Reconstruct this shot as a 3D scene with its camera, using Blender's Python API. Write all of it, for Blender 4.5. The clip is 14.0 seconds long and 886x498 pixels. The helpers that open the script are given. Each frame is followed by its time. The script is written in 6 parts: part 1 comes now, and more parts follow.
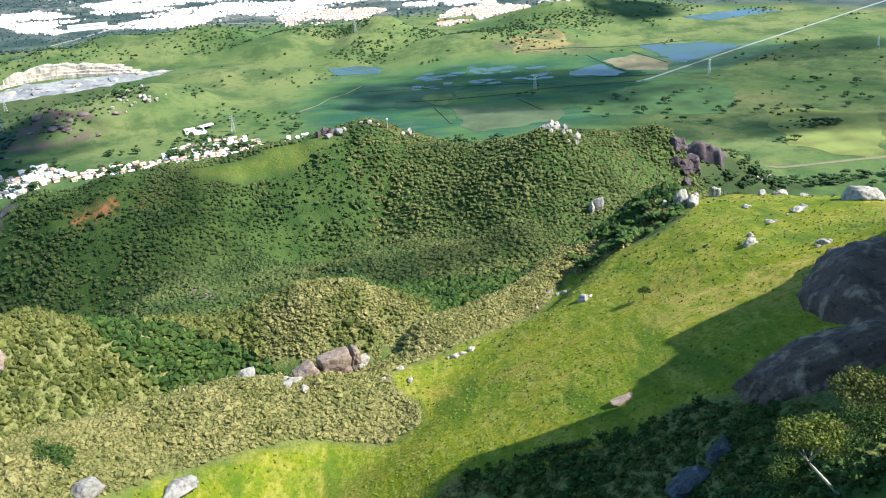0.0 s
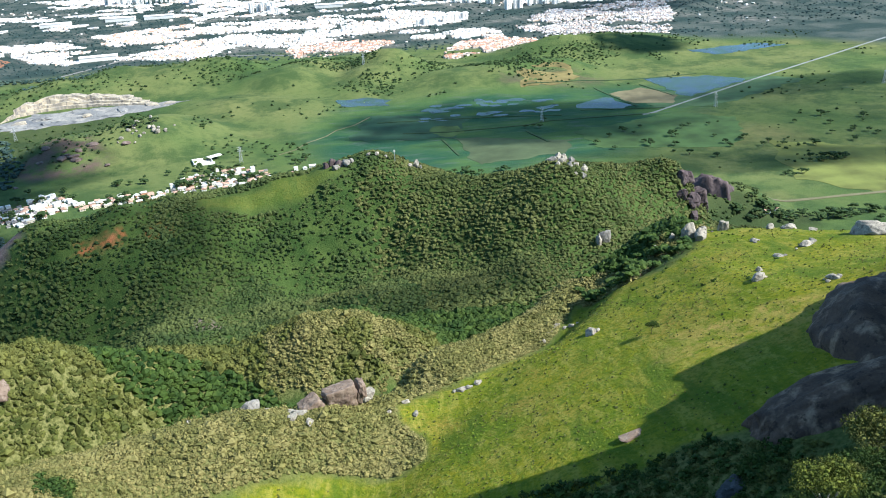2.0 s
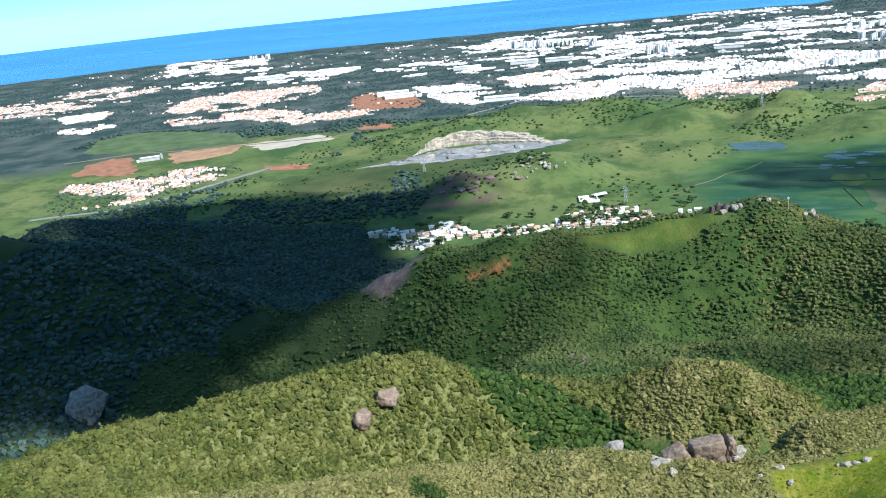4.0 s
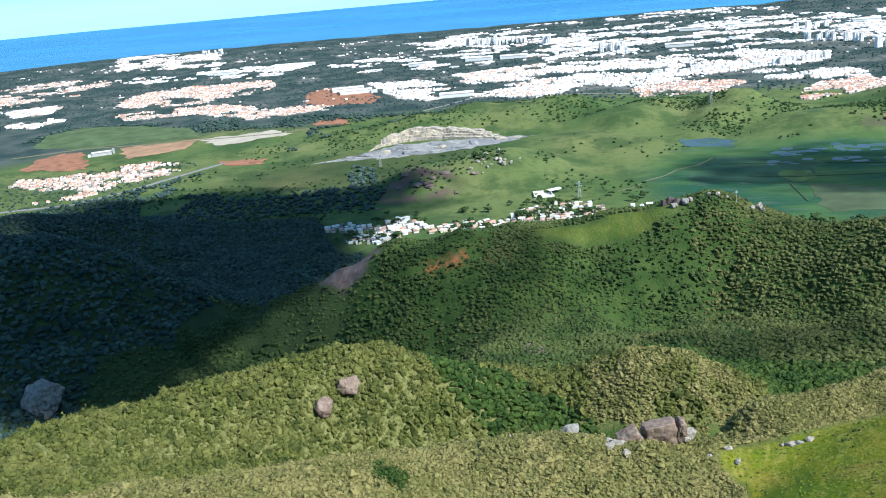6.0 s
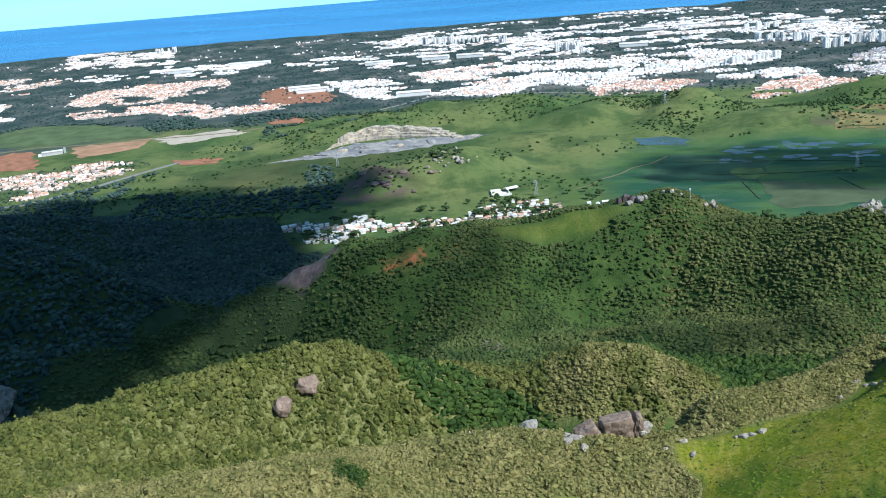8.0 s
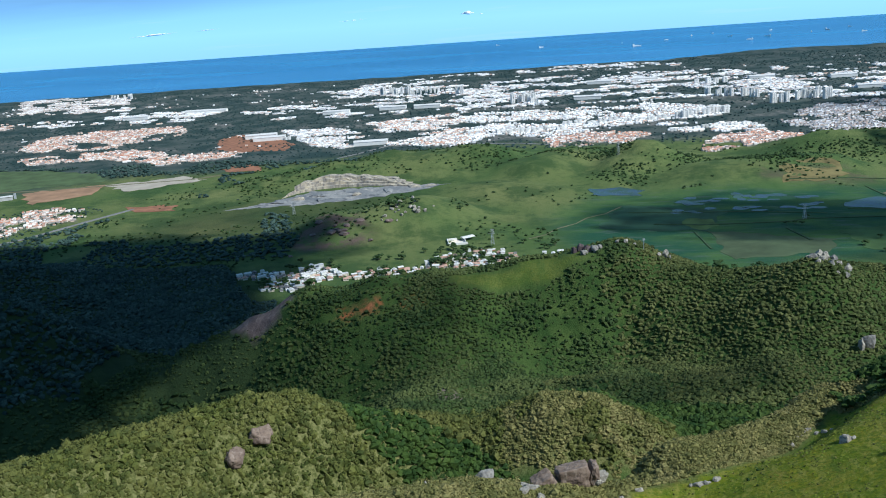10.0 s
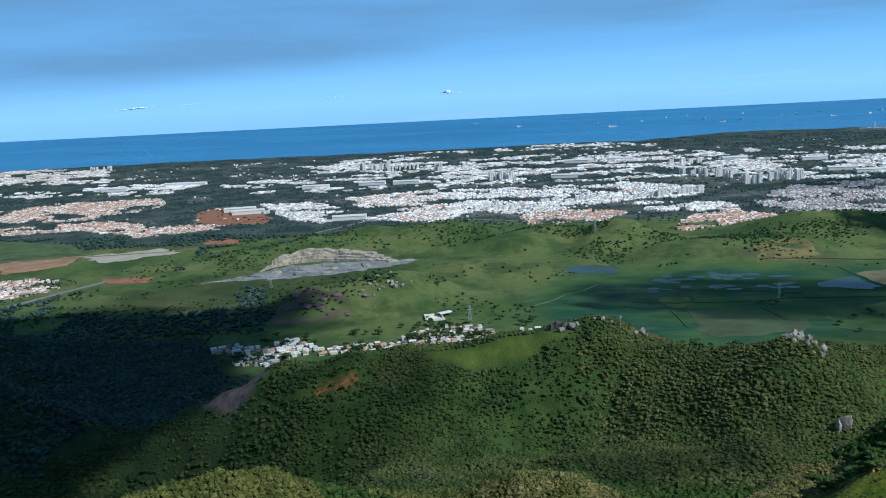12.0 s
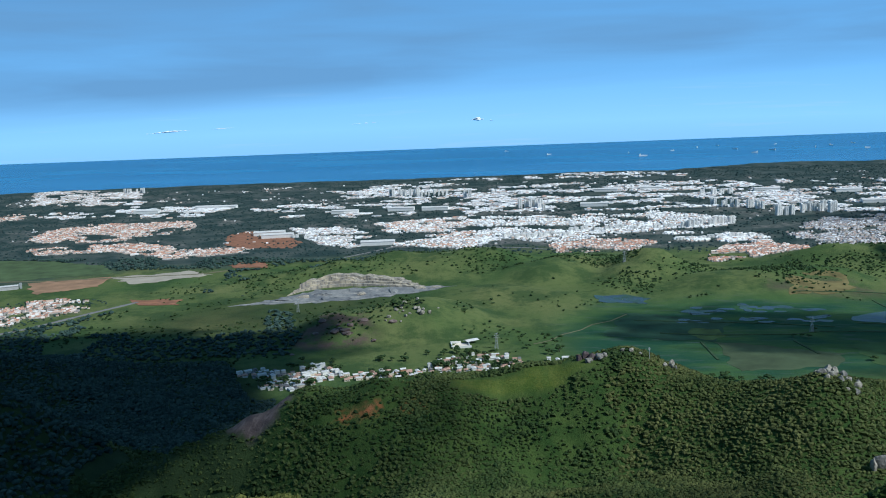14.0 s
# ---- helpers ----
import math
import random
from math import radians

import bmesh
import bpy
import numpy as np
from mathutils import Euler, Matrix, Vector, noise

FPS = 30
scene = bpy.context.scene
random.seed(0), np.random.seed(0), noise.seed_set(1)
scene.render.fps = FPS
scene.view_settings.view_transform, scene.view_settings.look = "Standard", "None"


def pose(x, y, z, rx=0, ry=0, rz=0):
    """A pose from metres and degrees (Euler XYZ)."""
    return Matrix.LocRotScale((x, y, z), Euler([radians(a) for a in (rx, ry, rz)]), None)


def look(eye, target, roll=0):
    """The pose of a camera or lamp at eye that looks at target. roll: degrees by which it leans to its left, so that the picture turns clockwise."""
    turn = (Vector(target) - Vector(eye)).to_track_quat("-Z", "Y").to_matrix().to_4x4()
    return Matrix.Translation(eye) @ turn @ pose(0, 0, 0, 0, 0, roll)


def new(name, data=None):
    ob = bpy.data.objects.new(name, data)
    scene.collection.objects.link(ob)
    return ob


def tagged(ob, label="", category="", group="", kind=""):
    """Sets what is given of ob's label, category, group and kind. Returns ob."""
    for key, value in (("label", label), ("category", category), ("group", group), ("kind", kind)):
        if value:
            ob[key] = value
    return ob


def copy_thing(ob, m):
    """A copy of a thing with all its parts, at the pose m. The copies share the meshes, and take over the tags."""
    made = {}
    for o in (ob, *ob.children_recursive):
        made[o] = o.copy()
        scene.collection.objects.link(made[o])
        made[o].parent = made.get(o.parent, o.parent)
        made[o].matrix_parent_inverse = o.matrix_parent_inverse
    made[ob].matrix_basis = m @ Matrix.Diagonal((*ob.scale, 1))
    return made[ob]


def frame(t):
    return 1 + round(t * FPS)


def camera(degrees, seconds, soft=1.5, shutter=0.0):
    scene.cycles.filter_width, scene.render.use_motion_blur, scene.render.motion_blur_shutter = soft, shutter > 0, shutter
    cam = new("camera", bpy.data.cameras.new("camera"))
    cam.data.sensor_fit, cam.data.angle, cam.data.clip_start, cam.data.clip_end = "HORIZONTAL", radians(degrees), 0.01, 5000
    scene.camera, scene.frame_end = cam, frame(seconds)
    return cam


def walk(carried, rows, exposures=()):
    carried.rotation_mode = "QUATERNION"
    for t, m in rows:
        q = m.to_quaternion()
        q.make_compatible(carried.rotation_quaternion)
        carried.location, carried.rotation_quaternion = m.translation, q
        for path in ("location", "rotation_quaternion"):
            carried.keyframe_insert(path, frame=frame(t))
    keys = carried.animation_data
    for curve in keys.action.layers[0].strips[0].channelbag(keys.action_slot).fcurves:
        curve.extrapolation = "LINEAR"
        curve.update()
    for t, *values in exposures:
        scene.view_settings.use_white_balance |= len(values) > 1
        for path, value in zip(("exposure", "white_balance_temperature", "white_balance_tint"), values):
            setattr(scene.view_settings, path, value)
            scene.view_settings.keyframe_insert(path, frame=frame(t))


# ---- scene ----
SECONDS = 14.0
cam = camera(51.65, SECONDS, soft=1.0)
ROWS = [
    (0.0, 0.0, 3.2, 300.0, 65.791, 2.56, -8.231),
    (0.5, 0.0, 3.5, 300.0, 65.906, 2.578, -8.147),
    (1.0, 0.0, 3.8, 300.0, 66.356, 2.601, -8.042),
    (1.5, 0.0, 4.3, 300.0, 67.004, 2.577, -7.893),
    (2.0, 0.0, 4.8, 300.0, 67.747, 2.414, -7.743),
    (2.5, 0.0, 5.3, 300.0, 68.564, 2.153, -6.44),
    (3.0, 0.0, 5.8, 300.0, 69.59, 3.085, -0.859),
    (3.5, 0.0, 5.94, 300.0, 70.98, 4.866, 9.231),
    (3.7, 0.0, 6.0, 300.0, 71.499, 5.677, 12.869),
    (4.2, 0.0, 4.6, 300.0, 72.05, 6.0, 16.4),
    (4.9, 0.0, 0.6, 300.0, 71.88, 5.5, 15.0),
    (5.8, 0.0, -3.0, 300.0, 71.581, 5.241, 13.479),
    (6.0, 0.0, -3.12, 300.0, 71.515, 5.242, 13.148),
    (6.5, 0.0, -3.41, 300.0, 71.376, 5.141, 12.5),
    (7.0, 0.0, -3.71, 300.0, 71.224, 5.088, 11.841),
    (7.5, 0.0, -4.0, 300.0, 71.124, 4.96, 11.18),
    (10.0, 0.0, -5.2, 300.0, 74.099, 3.726, 7.971),
    (10.5, 0.0, -5.2, 300.0, 75.282, 3.51, 7.487),
    (11.0, 0.0, -5.2, 300.0, 76.538, 3.226, 7.151),
    (11.5, 0.0, -4.93, 300.0, 77.783, 2.931, 6.886),
    (12.0, 0.0, -4.67, 300.0, 78.748, 2.761, 6.763),
    (12.5, 0.0, -4.4, 300.0, 79.35, 2.542, 6.822),
    (13.0, 0.0, -3.27, 300.0, 79.663, 2.318, 6.938),
    (13.5, 0.0, -2.13, 300.0, 80.023, 2.101, 7.018),
    (14.0, 0.0, -1.0, 300.0, 80.476, 2.155, 8.667),
]
EXPOSURES = [(0.0, 1.44, 6100, 9), (0.5, 1.66, 6100, 8), (1.0, 1.42, 6100, 8), (1.5, 1.08, 6100, 8), (2.0, 1.08, 6050, 8), (2.6, 1.1, 5980, 8), (3.7, 0.96, 5800, 7), (5.8, 0.88, 5750, 7), (7.5, 0.74, 5720, 7), (10.0, 0.14, 5620, 6), (11.0, -0.06, 5580, 5), (12.5, -0.22, 5530, 4), (14.0, -0.2, 5530, 4)]
walk(cam, [(t, pose(x, y, z, rx, ry, rz)) for t, x, y, z, rx, ry, rz in ROWS], EXPOSURES)

# ---- light ----
SUN_AZIMUTH, SUN_ELEVATION = radians(110), radians(44)
sun_way = Vector((math.sin(SUN_AZIMUTH) * math.cos(SUN_ELEVATION), math.cos(SUN_AZIMUTH) * math.cos(SUN_ELEVATION), math.sin(SUN_ELEVATION)))
sun_data = bpy.data.lights.new("sun", "SUN")
sun_data.energy, sun_data.angle, sun_data.color = 5.0, radians(0.53), (1.0, 0.95, 0.86)
sun = new("sun", sun_data)
sun.matrix_world = look(sun_way * 3000, (0, 0, 0))

world = bpy.data.worlds.new("sky")
scene.world = world
world.use_nodes = True
wn, wl = world.node_tree.nodes, world.node_tree.links
wn.clear()


def wnode(kind, **values):
    n = wn.new(kind)
    for key, value in values.items():
        if key == "operation":
            n.operation = value
        elif key == "blend_type":
            n.blend_type = value
        else:
            n.inputs[key].default_value = value
    return n


w_coord = wnode("ShaderNodeTexCoord")
w_lift = wnode("ShaderNodeVectorMath", operation="ADD")
w_lift.inputs[1].default_value = (0, 0, 0.075)
w_sky = wnode("ShaderNodeTexSky")
w_sky.sky_type, w_sky.sun_disc = "NISHITA", False
w_sky.sun_elevation, w_sky.sun_rotation = SUN_ELEVATION, SUN_AZIMUTH
w_sky.altitude, w_sky.air_density, w_sky.dust_density, w_sky.ozone_density = 300, 1.0, 0.3, 3.0
wl.new(w_coord.outputs["Generated"], w_lift.inputs[0])
wl.new(w_lift.outputs[0], w_sky.inputs["Vector"])
# clear air over the sea: deep blue above, paler low down
w_xyz = wnode("ShaderNodeSeparateXYZ")
wl.new(w_coord.outputs["Generated"], w_xyz.inputs[0])
w_range = wnode("ShaderNodeMapRange")
w_range.inputs["From Min"].default_value, w_range.inputs["From Max"].default_value = -0.065, 0.14
wl.new(w_xyz.outputs["Z"], w_range.inputs["Value"])
w_ramp = wnode("ShaderNodeValToRGB")
w_ramp.color_ramp.elements[0].color, w_ramp.color_ramp.elements[1].color = (9.8, 18.2, 29.0, 1), (4.5, 11.4, 21.5, 1)
w_el = w_ramp.color_ramp.elements.new(0.16)
w_el.color = (11.2, 21.2, 32.0, 1)
w_el = w_ramp.color_ramp.elements.new(0.42)
w_el.color = (7.4, 16.6, 28.2, 1)
wl.new(w_range.outputs[0], w_ramp.inputs[0])
w_mix = wnode("ShaderNodeMixRGB")
w_low = wnode("ShaderNodeMapRange")
for key, value in (("From Min", 0.10), ("From Max", 0.17), ("To Min", 0.9), ("To Max", 0.0)):
    w_low.inputs[key].default_value = value
wl.new(w_xyz.outputs["Z"], w_low.inputs["Value"])
wl.new(w_low.outputs[0], w_mix.inputs[0])
w_dim = wnode("ShaderNodeMixRGB", blend_type="MULTIPLY")
w_dim.inputs[0].default_value, w_dim.inputs[2].default_value = 1.0, (0.024, 0.041, 0.074, 1)
wl.new(w_sky.outputs[0], w_dim.inputs[1])
wl.new(w_dim.outputs[0], w_mix.inputs[1])
wl.new(w_ramp.outputs[0], w_mix.inputs[2])
# long flat veils of cloud
w_map = wnode("ShaderNodeMapping")
w_map.inputs["Scale"].default_value = (1.6, 1.6, 15)
w_map.inputs["Rotation"].default_value = (0, 0.02, 0)
wl.new(w_coord.outputs["Generated"], w_map.inputs[0])
w_noise = wnode("ShaderNodeTexNoise", Scale=1.7, Detail=5.0, Roughness=0.5, Distortion=0.3)
wl.new(w_map.outputs[0], w_noise.inputs["Vector"])
w_veil = wnode("ShaderNodeMapRange")
w_veil.inputs["From Min"].default_value, w_veil.inputs["From Max"].default_value, w_veil.inputs["To Min"].default_value, w_veil.inputs["To Max"].default_value = 0.36, 0.62, 0.3, 0.95
wl.new(w_noise.outputs["Fac"], w_veil.inputs["Value"])
w_high = wnode("ShaderNodeMapRange")
w_high.inputs["From Min"].default_value, w_high.inputs["From Max"].default_value, w_high.inputs["To Max"].default_value = 0.002, 0.03, 0.9
# the veil's lower edge climbs gently to the east
w_lean = wnode("ShaderNodeMath", operation="MULTIPLY_ADD")
w_lean.inputs[1].default_value = -0.038
wl.new(w_xyz.outputs["X"], w_lean.inputs[0])
wl.new(w_xyz.outputs["Z"], w_lean.inputs[2])
wl.new(w_lean.outputs[0], w_high.inputs["Value"])
w_amount = wnode("ShaderNodeMath", operation="MULTIPLY")
wl.new(w_veil.outputs[0], w_amount.inputs[0])
wl.new(w_high.outputs[0], w_amount.inputs[1])
w_cloud = wnode("ShaderNodeMixRGB")
w_cloud.inputs[2].default_value = (4.9, 9.5, 15.6, 1)
wl.new(w_amount.outputs[0], w_cloud.inputs[0])
wl.new(w_mix.outputs[0], w_cloud.inputs[1])
# a low streak of white cloud over the sea
w_map2 = wnode("ShaderNodeMapping")
w_map2.inputs["Scale"].default_value = (2.6, 2.6, 60)
wl.new(w_coord.outputs["Generated"], w_map2.inputs[0])
w_noise2 = wnode("ShaderNodeTexNoise", Scale=2.2, Detail=6.0, Roughness=0.6)
wl.new(w_map2.outputs[0], w_noise2.inputs["Vector"])
w_streak = wnode("ShaderNodeMapRange")
w_streak.inputs["From Min"].default_value, w_streak.inputs["From Max"].default_value, w_streak.inputs["To Max"].default_value = 0.58, 0.78, 0.45
wl.new(w_noise2.outputs["Fac"], w_streak.inputs["Value"])
w_band = wnode("ShaderNodeMapRange")
w_band.inputs["From Min"].default_value, w_band.inputs["From Max"].default_value = 0.012, -0.012
wl.new(w_xyz.outputs["Z"], w_band.inputs["Value"])
w_streaks = wnode("ShaderNodeMath", operation="MULTIPLY")
wl.new(w_streak.outputs[0], w_streaks.inputs[0])
wl.new(w_band.outputs[0], w_streaks.inputs[1])
w_white = wnode("ShaderNodeMixRGB")
w_white.inputs[2].default_value = (14, 19, 24, 1)
wl.new(w_streaks.outputs[0], w_white.inputs[0])
wl.new(w_cloud.outputs[0], w_white.inputs[1])
w_back = wnode("ShaderNodeBackground", Strength=0.04)
wl.new(w_white.outputs[0], w_back.inputs[0])
w_out = wnode("ShaderNodeOutputWorld")
wl.new(w_back.outputs[0], w_out.inputs[0])

# ---- materials ----
class Mat:
    """A node material with short ways to wire it."""

    def __init__(self, name, rough=0.8, metal=0.0):
        self.data = bpy.data.materials.new(name)
        self.data.use_nodes = True
        self.nodes, self.links = self.data.node_tree.nodes, self.data.node_tree.links
        self.bsdf = self.nodes["Principled BSDF"]
        self.bsdf.inputs["Roughness"].default_value, self.bsdf.inputs["Metallic"].default_value = rough, metal
        self.bsdf.inputs["Specular IOR Level"].default_value = 0.25
        self.where = self.nodes.new("ShaderNodeNewGeometry").outputs["Position"]

    def noise(self, size, detail=4.0, rough=0.55, stretch=None):
        n = self.nodes.new("ShaderNodeTexNoise")
        n.inputs["Scale"].default_value, n.inputs["Detail"].default_value, n.inputs["Roughness"].default_value = 1 / size, detail, rough
        place = self.where
        if stretch:
            m = self.nodes.new("ShaderNodeMapping")
            m.inputs["Scale"].default_value = stretch[:3]
            if len(stretch) > 3:
                m.inputs["Rotation"].default_value = (0, 0, radians(stretch[3]))
            self.links.new(place, m.inputs[0])
            place = m.outputs[0]
        self.links.new(place, n.inputs["Vector"])
        return n.outputs["Fac"]

    def span(self, value, low, high, to_low=0.0, to_high=1.0):
        n = self.nodes.new("ShaderNodeMapRange")
        for key, v in (("From Min", low), ("From Max", high), ("To Min", to_low), ("To Max", to_high)):
            n.inputs[key].default_value = v
        self.links.new(value, n.inputs["Value"])
        return n.outputs[0]

    def mix(self, factor, a, b):
        n = self.nodes.new("ShaderNodeMixRGB")
        for slot, v in ((0, factor), (1, a), (2, b)):
            if isinstance(v, (int, float)):
                n.inputs[slot].default_value = v
            elif isinstance(v, tuple):
                n.inputs[slot].default_value = (*v, 1)
            else:
                self.links.new(v, n.inputs[slot])
        return n.outputs[0]

    def times(self, a, b):
        n = self.nodes.new("ShaderNodeMath")
        n.operation = "MULTIPLY"
        for slot, v in ((0, a), (1, b)):
            if isinstance(v, (int, float)):
                n.inputs[slot].default_value = v
            else:
                self.links.new(v, n.inputs[slot])
        return n.outputs[0]

    def attribute(self, name):
        n = self.nodes.new("ShaderNodeAttribute")
        n.attribute_name = name
        return n.outputs["Fac"]

    def island(self):
        return self.nodes.new("ShaderNodeNewGeometry").outputs["Random Per Island"]

    def each(self):
        return self.nodes.new("ShaderNodeObjectInfo").outputs["Random"]

    def color(self, v):
        if isinstance(v, tuple):
            self.bsdf.inputs["Base Color"].default_value = (*v, 1)
        else:
            self.links.new(v, self.bsdf.inputs["Base Color"])
        return self

    def bump(self, height, strength=0.5, depth=0.3):
        n = self.nodes.new("ShaderNodeBump")
        n.inputs["Strength"].default_value, n.inputs["Distance"].default_value = strength, depth
        self.links.new(height, n.inputs["Height"])
        self.links.new(n.outputs[0], self.bsdf.inputs["Normal"])
        return self


def foliage(name, dark, light, dry=None, patch=45):
    m = Mat(name, 0.75)
    m.bsdf.inputs["Specular IOR Level"].default_value = 0.12
    c = m.mix(m.island(), dark, light)
    c = m.mix(m.span(m.noise(patch, 3), 0.4, 0.62, 0, 0.6), c, dry or light)
    c = m.mix(m.span(m.noise(patch * 0.35, 4), 0.48, 0.66, 0, 0.7), c, dark)
    c = m.mix(m.span(m.noise(0.7, 2), 0.3, 0.75, 0, 0.45), c, dark)
    return m.color(c).data


def stone(name, light, dark, stain, size=6.0):
    m = Mat(name, 0.85)
    c = m.mix(m.span(m.noise(size, 6), 0.35, 0.7), light, dark)
    c = m.mix(m.span(m.noise(size * 0.5, 4, stretch=(1, 1, 0.18)), 0.52, 0.68, 0, 0.85), c, stain)
    c = m.mix(m.span(m.noise(size * 0.08, 3), 0.4, 0.7, 0, 0.45), c, dark)
    c = m.mix(m.span(m.noise(size * 0.3, 5, 0.7), 0.55, 0.64, 0, 0.7), c, tuple(v * 0.4 for v in dark))
    m.bump(m.noise(size * 0.2, 6, 0.65), 0.8, size * 0.06)
    return m.color(c).data


def cut_rock(name, light, dark, shade):
    """Quarried stone: drill marks and stains run down the faces."""
    m = Mat(name, 0.9)
    c = m.mix(m.span(m.noise(16, 6), 0.38, 0.64), light, dark)
    c = m.mix(m.span(m.noise(5, 4, 0.6, stretch=(1, 1, 0.06)), 0.47, 0.62, 0, 0.85), c, shade)
    c = m.mix(m.span(m.noise(13, 5, 0.6, stretch=(1, 1, 0.1)), 0.5, 0.62, 0, 0.7), c, tuple(v * 0.7 for v in dark))
    m.bump(m.noise(4, 5, 0.7), 0.8, 1.0)
    return m.color(c).data


def plain(name, color, rough=0.7, metal=0.0, vary=0.25, size=3.0):
    m = Mat(name, rough, metal)
    worn = tuple(v * (1 - vary) for v in color)
    m.color(m.mix(m.span(m.noise(size, 5), 0.35, 0.7), color, worn))
    return m.data


SCRUB = foliage("scrub_leaves", (0.082, 0.088, 0.026), (0.230, 0.209, 0.074), (0.272, 0.234, 0.096), 15)
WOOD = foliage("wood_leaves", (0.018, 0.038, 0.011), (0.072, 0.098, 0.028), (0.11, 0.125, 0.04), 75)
LUSH = foliage("lush_leaves", (0.014, 0.034, 0.008), (0.052, 0.088, 0.016), (0.068, 0.10, 0.02), 16)
KNOLL = foliage("knoll_leaves", (0.034, 0.048, 0.011), (0.124, 0.134, 0.030), (0.160, 0.156, 0.046), 20)
# city trees carry the distant haze as a blue tint in their leaves
HAZELEAF = foliage("hazy_city_leaves", (0.014, 0.034, 0.034), (0.042, 0.070, 0.068), None, 60)
# lighter olive copy of the wood leaves, with sunlight painted in
SUNLITWOOD = foliage("sunlit_wood_leaves", (0.032, 0.048, 0.013), (0.100, 0.115, 0.035), (0.136, 0.138, 0.048), 45)
# far leaves: blue haze and cloud shade are painted into the colours
HAZEWOOD = foliage("hazy_leaves", (0.012, 0.030, 0.028), (0.084, 0.124, 0.098), (0.056, 0.092, 0.074), 70)
FARTREE = foliage("pasture_leaves", (0.016, 0.034, 0.012), (0.045, 0.075, 0.022), None, 80)
SUNTREE = foliage("yellow_leaves", (0.045, 0.065, 0.012), (0.17, 0.19, 0.03), None, 5)
GRASSTUFT = foliage("grass_blades", (0.085, 0.130, 0.010), (0.165, 0.195, 0.018), (0.24, 0.215, 0.04), 25)
BARK = plain("pale_bark", (0.42, 0.38, 0.31), 0.85, vary=0.45, size=0.4)
BARKDARK = plain("dark_bark", (0.13, 0.105, 0.08), 0.9, vary=0.4, size=0.6)
GREYROCK = stone("grey_granite", (0.27, 0.255, 0.23), (0.16, 0.15, 0.135), (0.085, 0.08, 0.075), 4)
PALEROCK = stone("pale_granite", (0.38, 0.35, 0.29), (0.19, 0.17, 0.145), (0.08, 0.074, 0.068), 2.2)
BROWNROCK = stone("brown_granite", (0.225, 0.167, 0.126), (0.128, 0.090, 0.071), (0.300, 0.236, 0.188), 4)
DARKROCK = stone("dark_granite", (0.105, 0.07, 0.052), (0.040, 0.028, 0.024), (0.27, 0.195, 0.14), 10)
SLABROCK = stone("purple_brown_rock", (0.17, 0.125, 0.112), (0.10, 0.074, 0.066), (0.235, 0.18, 0.16), 14)
HILLROCK = stone("purple_rock", (0.10, 0.072, 0.076), (0.055, 0.042, 0.044), (0.16, 0.125, 0.12), 12)
# grey rock in shade, the sky's blue reflection painted into its colour
SHADEROCK = stone("skylit_rock", (0.07, 0.076, 0.09), (0.03, 0.034, 0.04), (0.13, 0.14, 0.16), 4)
QUARRYFLOOR = stone("quarry_dust", (0.30, 0.29, 0.27), (0.10, 0.11, 0.125), (0.46, 0.42, 0.36), 45)
QUARRYROCK = cut_rock("cut_stone", (0.47, 0.40, 0.29), (0.30, 0.27, 0.23), (0.12, 0.115, 0.115))
WHITEWALL = plain("white_plaster", (0.80, 0.78, 0.74), 0.8, vary=0.12, size=4)
CREAMWALL = plain("cream_plaster", (0.78, 0.68, 0.55), 0.8, vary=0.2, size=4)
BRICKWALL = plain("bare_brick", (0.45, 0.24, 0.15), 0.9, vary=0.25, size=3)
GREYWALL = plain("grey_render", (0.48, 0.47, 0.46), 0.85, vary=0.25, size=3)
TILEROOF = plain("clay_tiles", (0.50, 0.31, 0.235), 0.85, vary=0.35, size=2)
PALEROOF = plain("fibre_cement", (0.66, 0.64, 0.61), 0.8, vary=0.25, size=3)
DARKROOF = plain("weathered_roof", (0.20, 0.19, 0.19), 0.85, vary=0.35, size=3)
GLASS = plain("dark_window", (0.05, 0.06, 0.08), 0.15, vary=0.3, size=1)
STEEL = plain("galvanised_steel", (0.62, 0.63, 0.64), 0.45, 0.6, vary=0.2, size=2)
ASPHALT = plain("road_surface", (0.20, 0.195, 0.19), 0.9, vary=0.25, size=8)
DIRT = plain("dirt_track", (0.15, 0.14, 0.08), 0.95, vary=0.25, size=9)
CHANNEL = plain("concrete_channel", (0.22, 0.235, 0.235), 0.8, vary=0.2, size=14)
REDSOIL = plain("bare_red_soil", (0.30, 0.14, 0.08), 0.95, vary=0.45, size=14)
ORANGESOIL = plain("bare_orange_soil", (0.34, 0.205, 0.12), 0.95, vary=0.45, size=30)
TANSOIL = plain("bare_tan_soil", (0.40, 0.35, 0.28), 0.95, vary=0.25, size=26)
HULL = plain("ship_paint", (0.75, 0.75, 0.75), 0.5, vary=0.3, size=6)


def city_material(name, colors):
    m = Mat(name, 0.8)
    ramp = m.nodes.new("ShaderNodeValToRGB")
    ramp.color_ramp.interpolation = "CONSTANT"
    step = 1 / len(colors)
    for k, c in enumerate(colors):
        e = ramp.color_ramp.elements[k] if k < 2 else ramp.color_ramp.elements.new(k * step)
        e.position, e.color = k * step, (*c, 1)
    m.links.new(m.island(), ramp.inputs[0])
    m.color(m.mix(m.span(m.noise(4, 4), 0.4, 0.75, 0, 0.2), ramp.outputs[0], (0.3, 0.28, 0.27)))
    return m.data


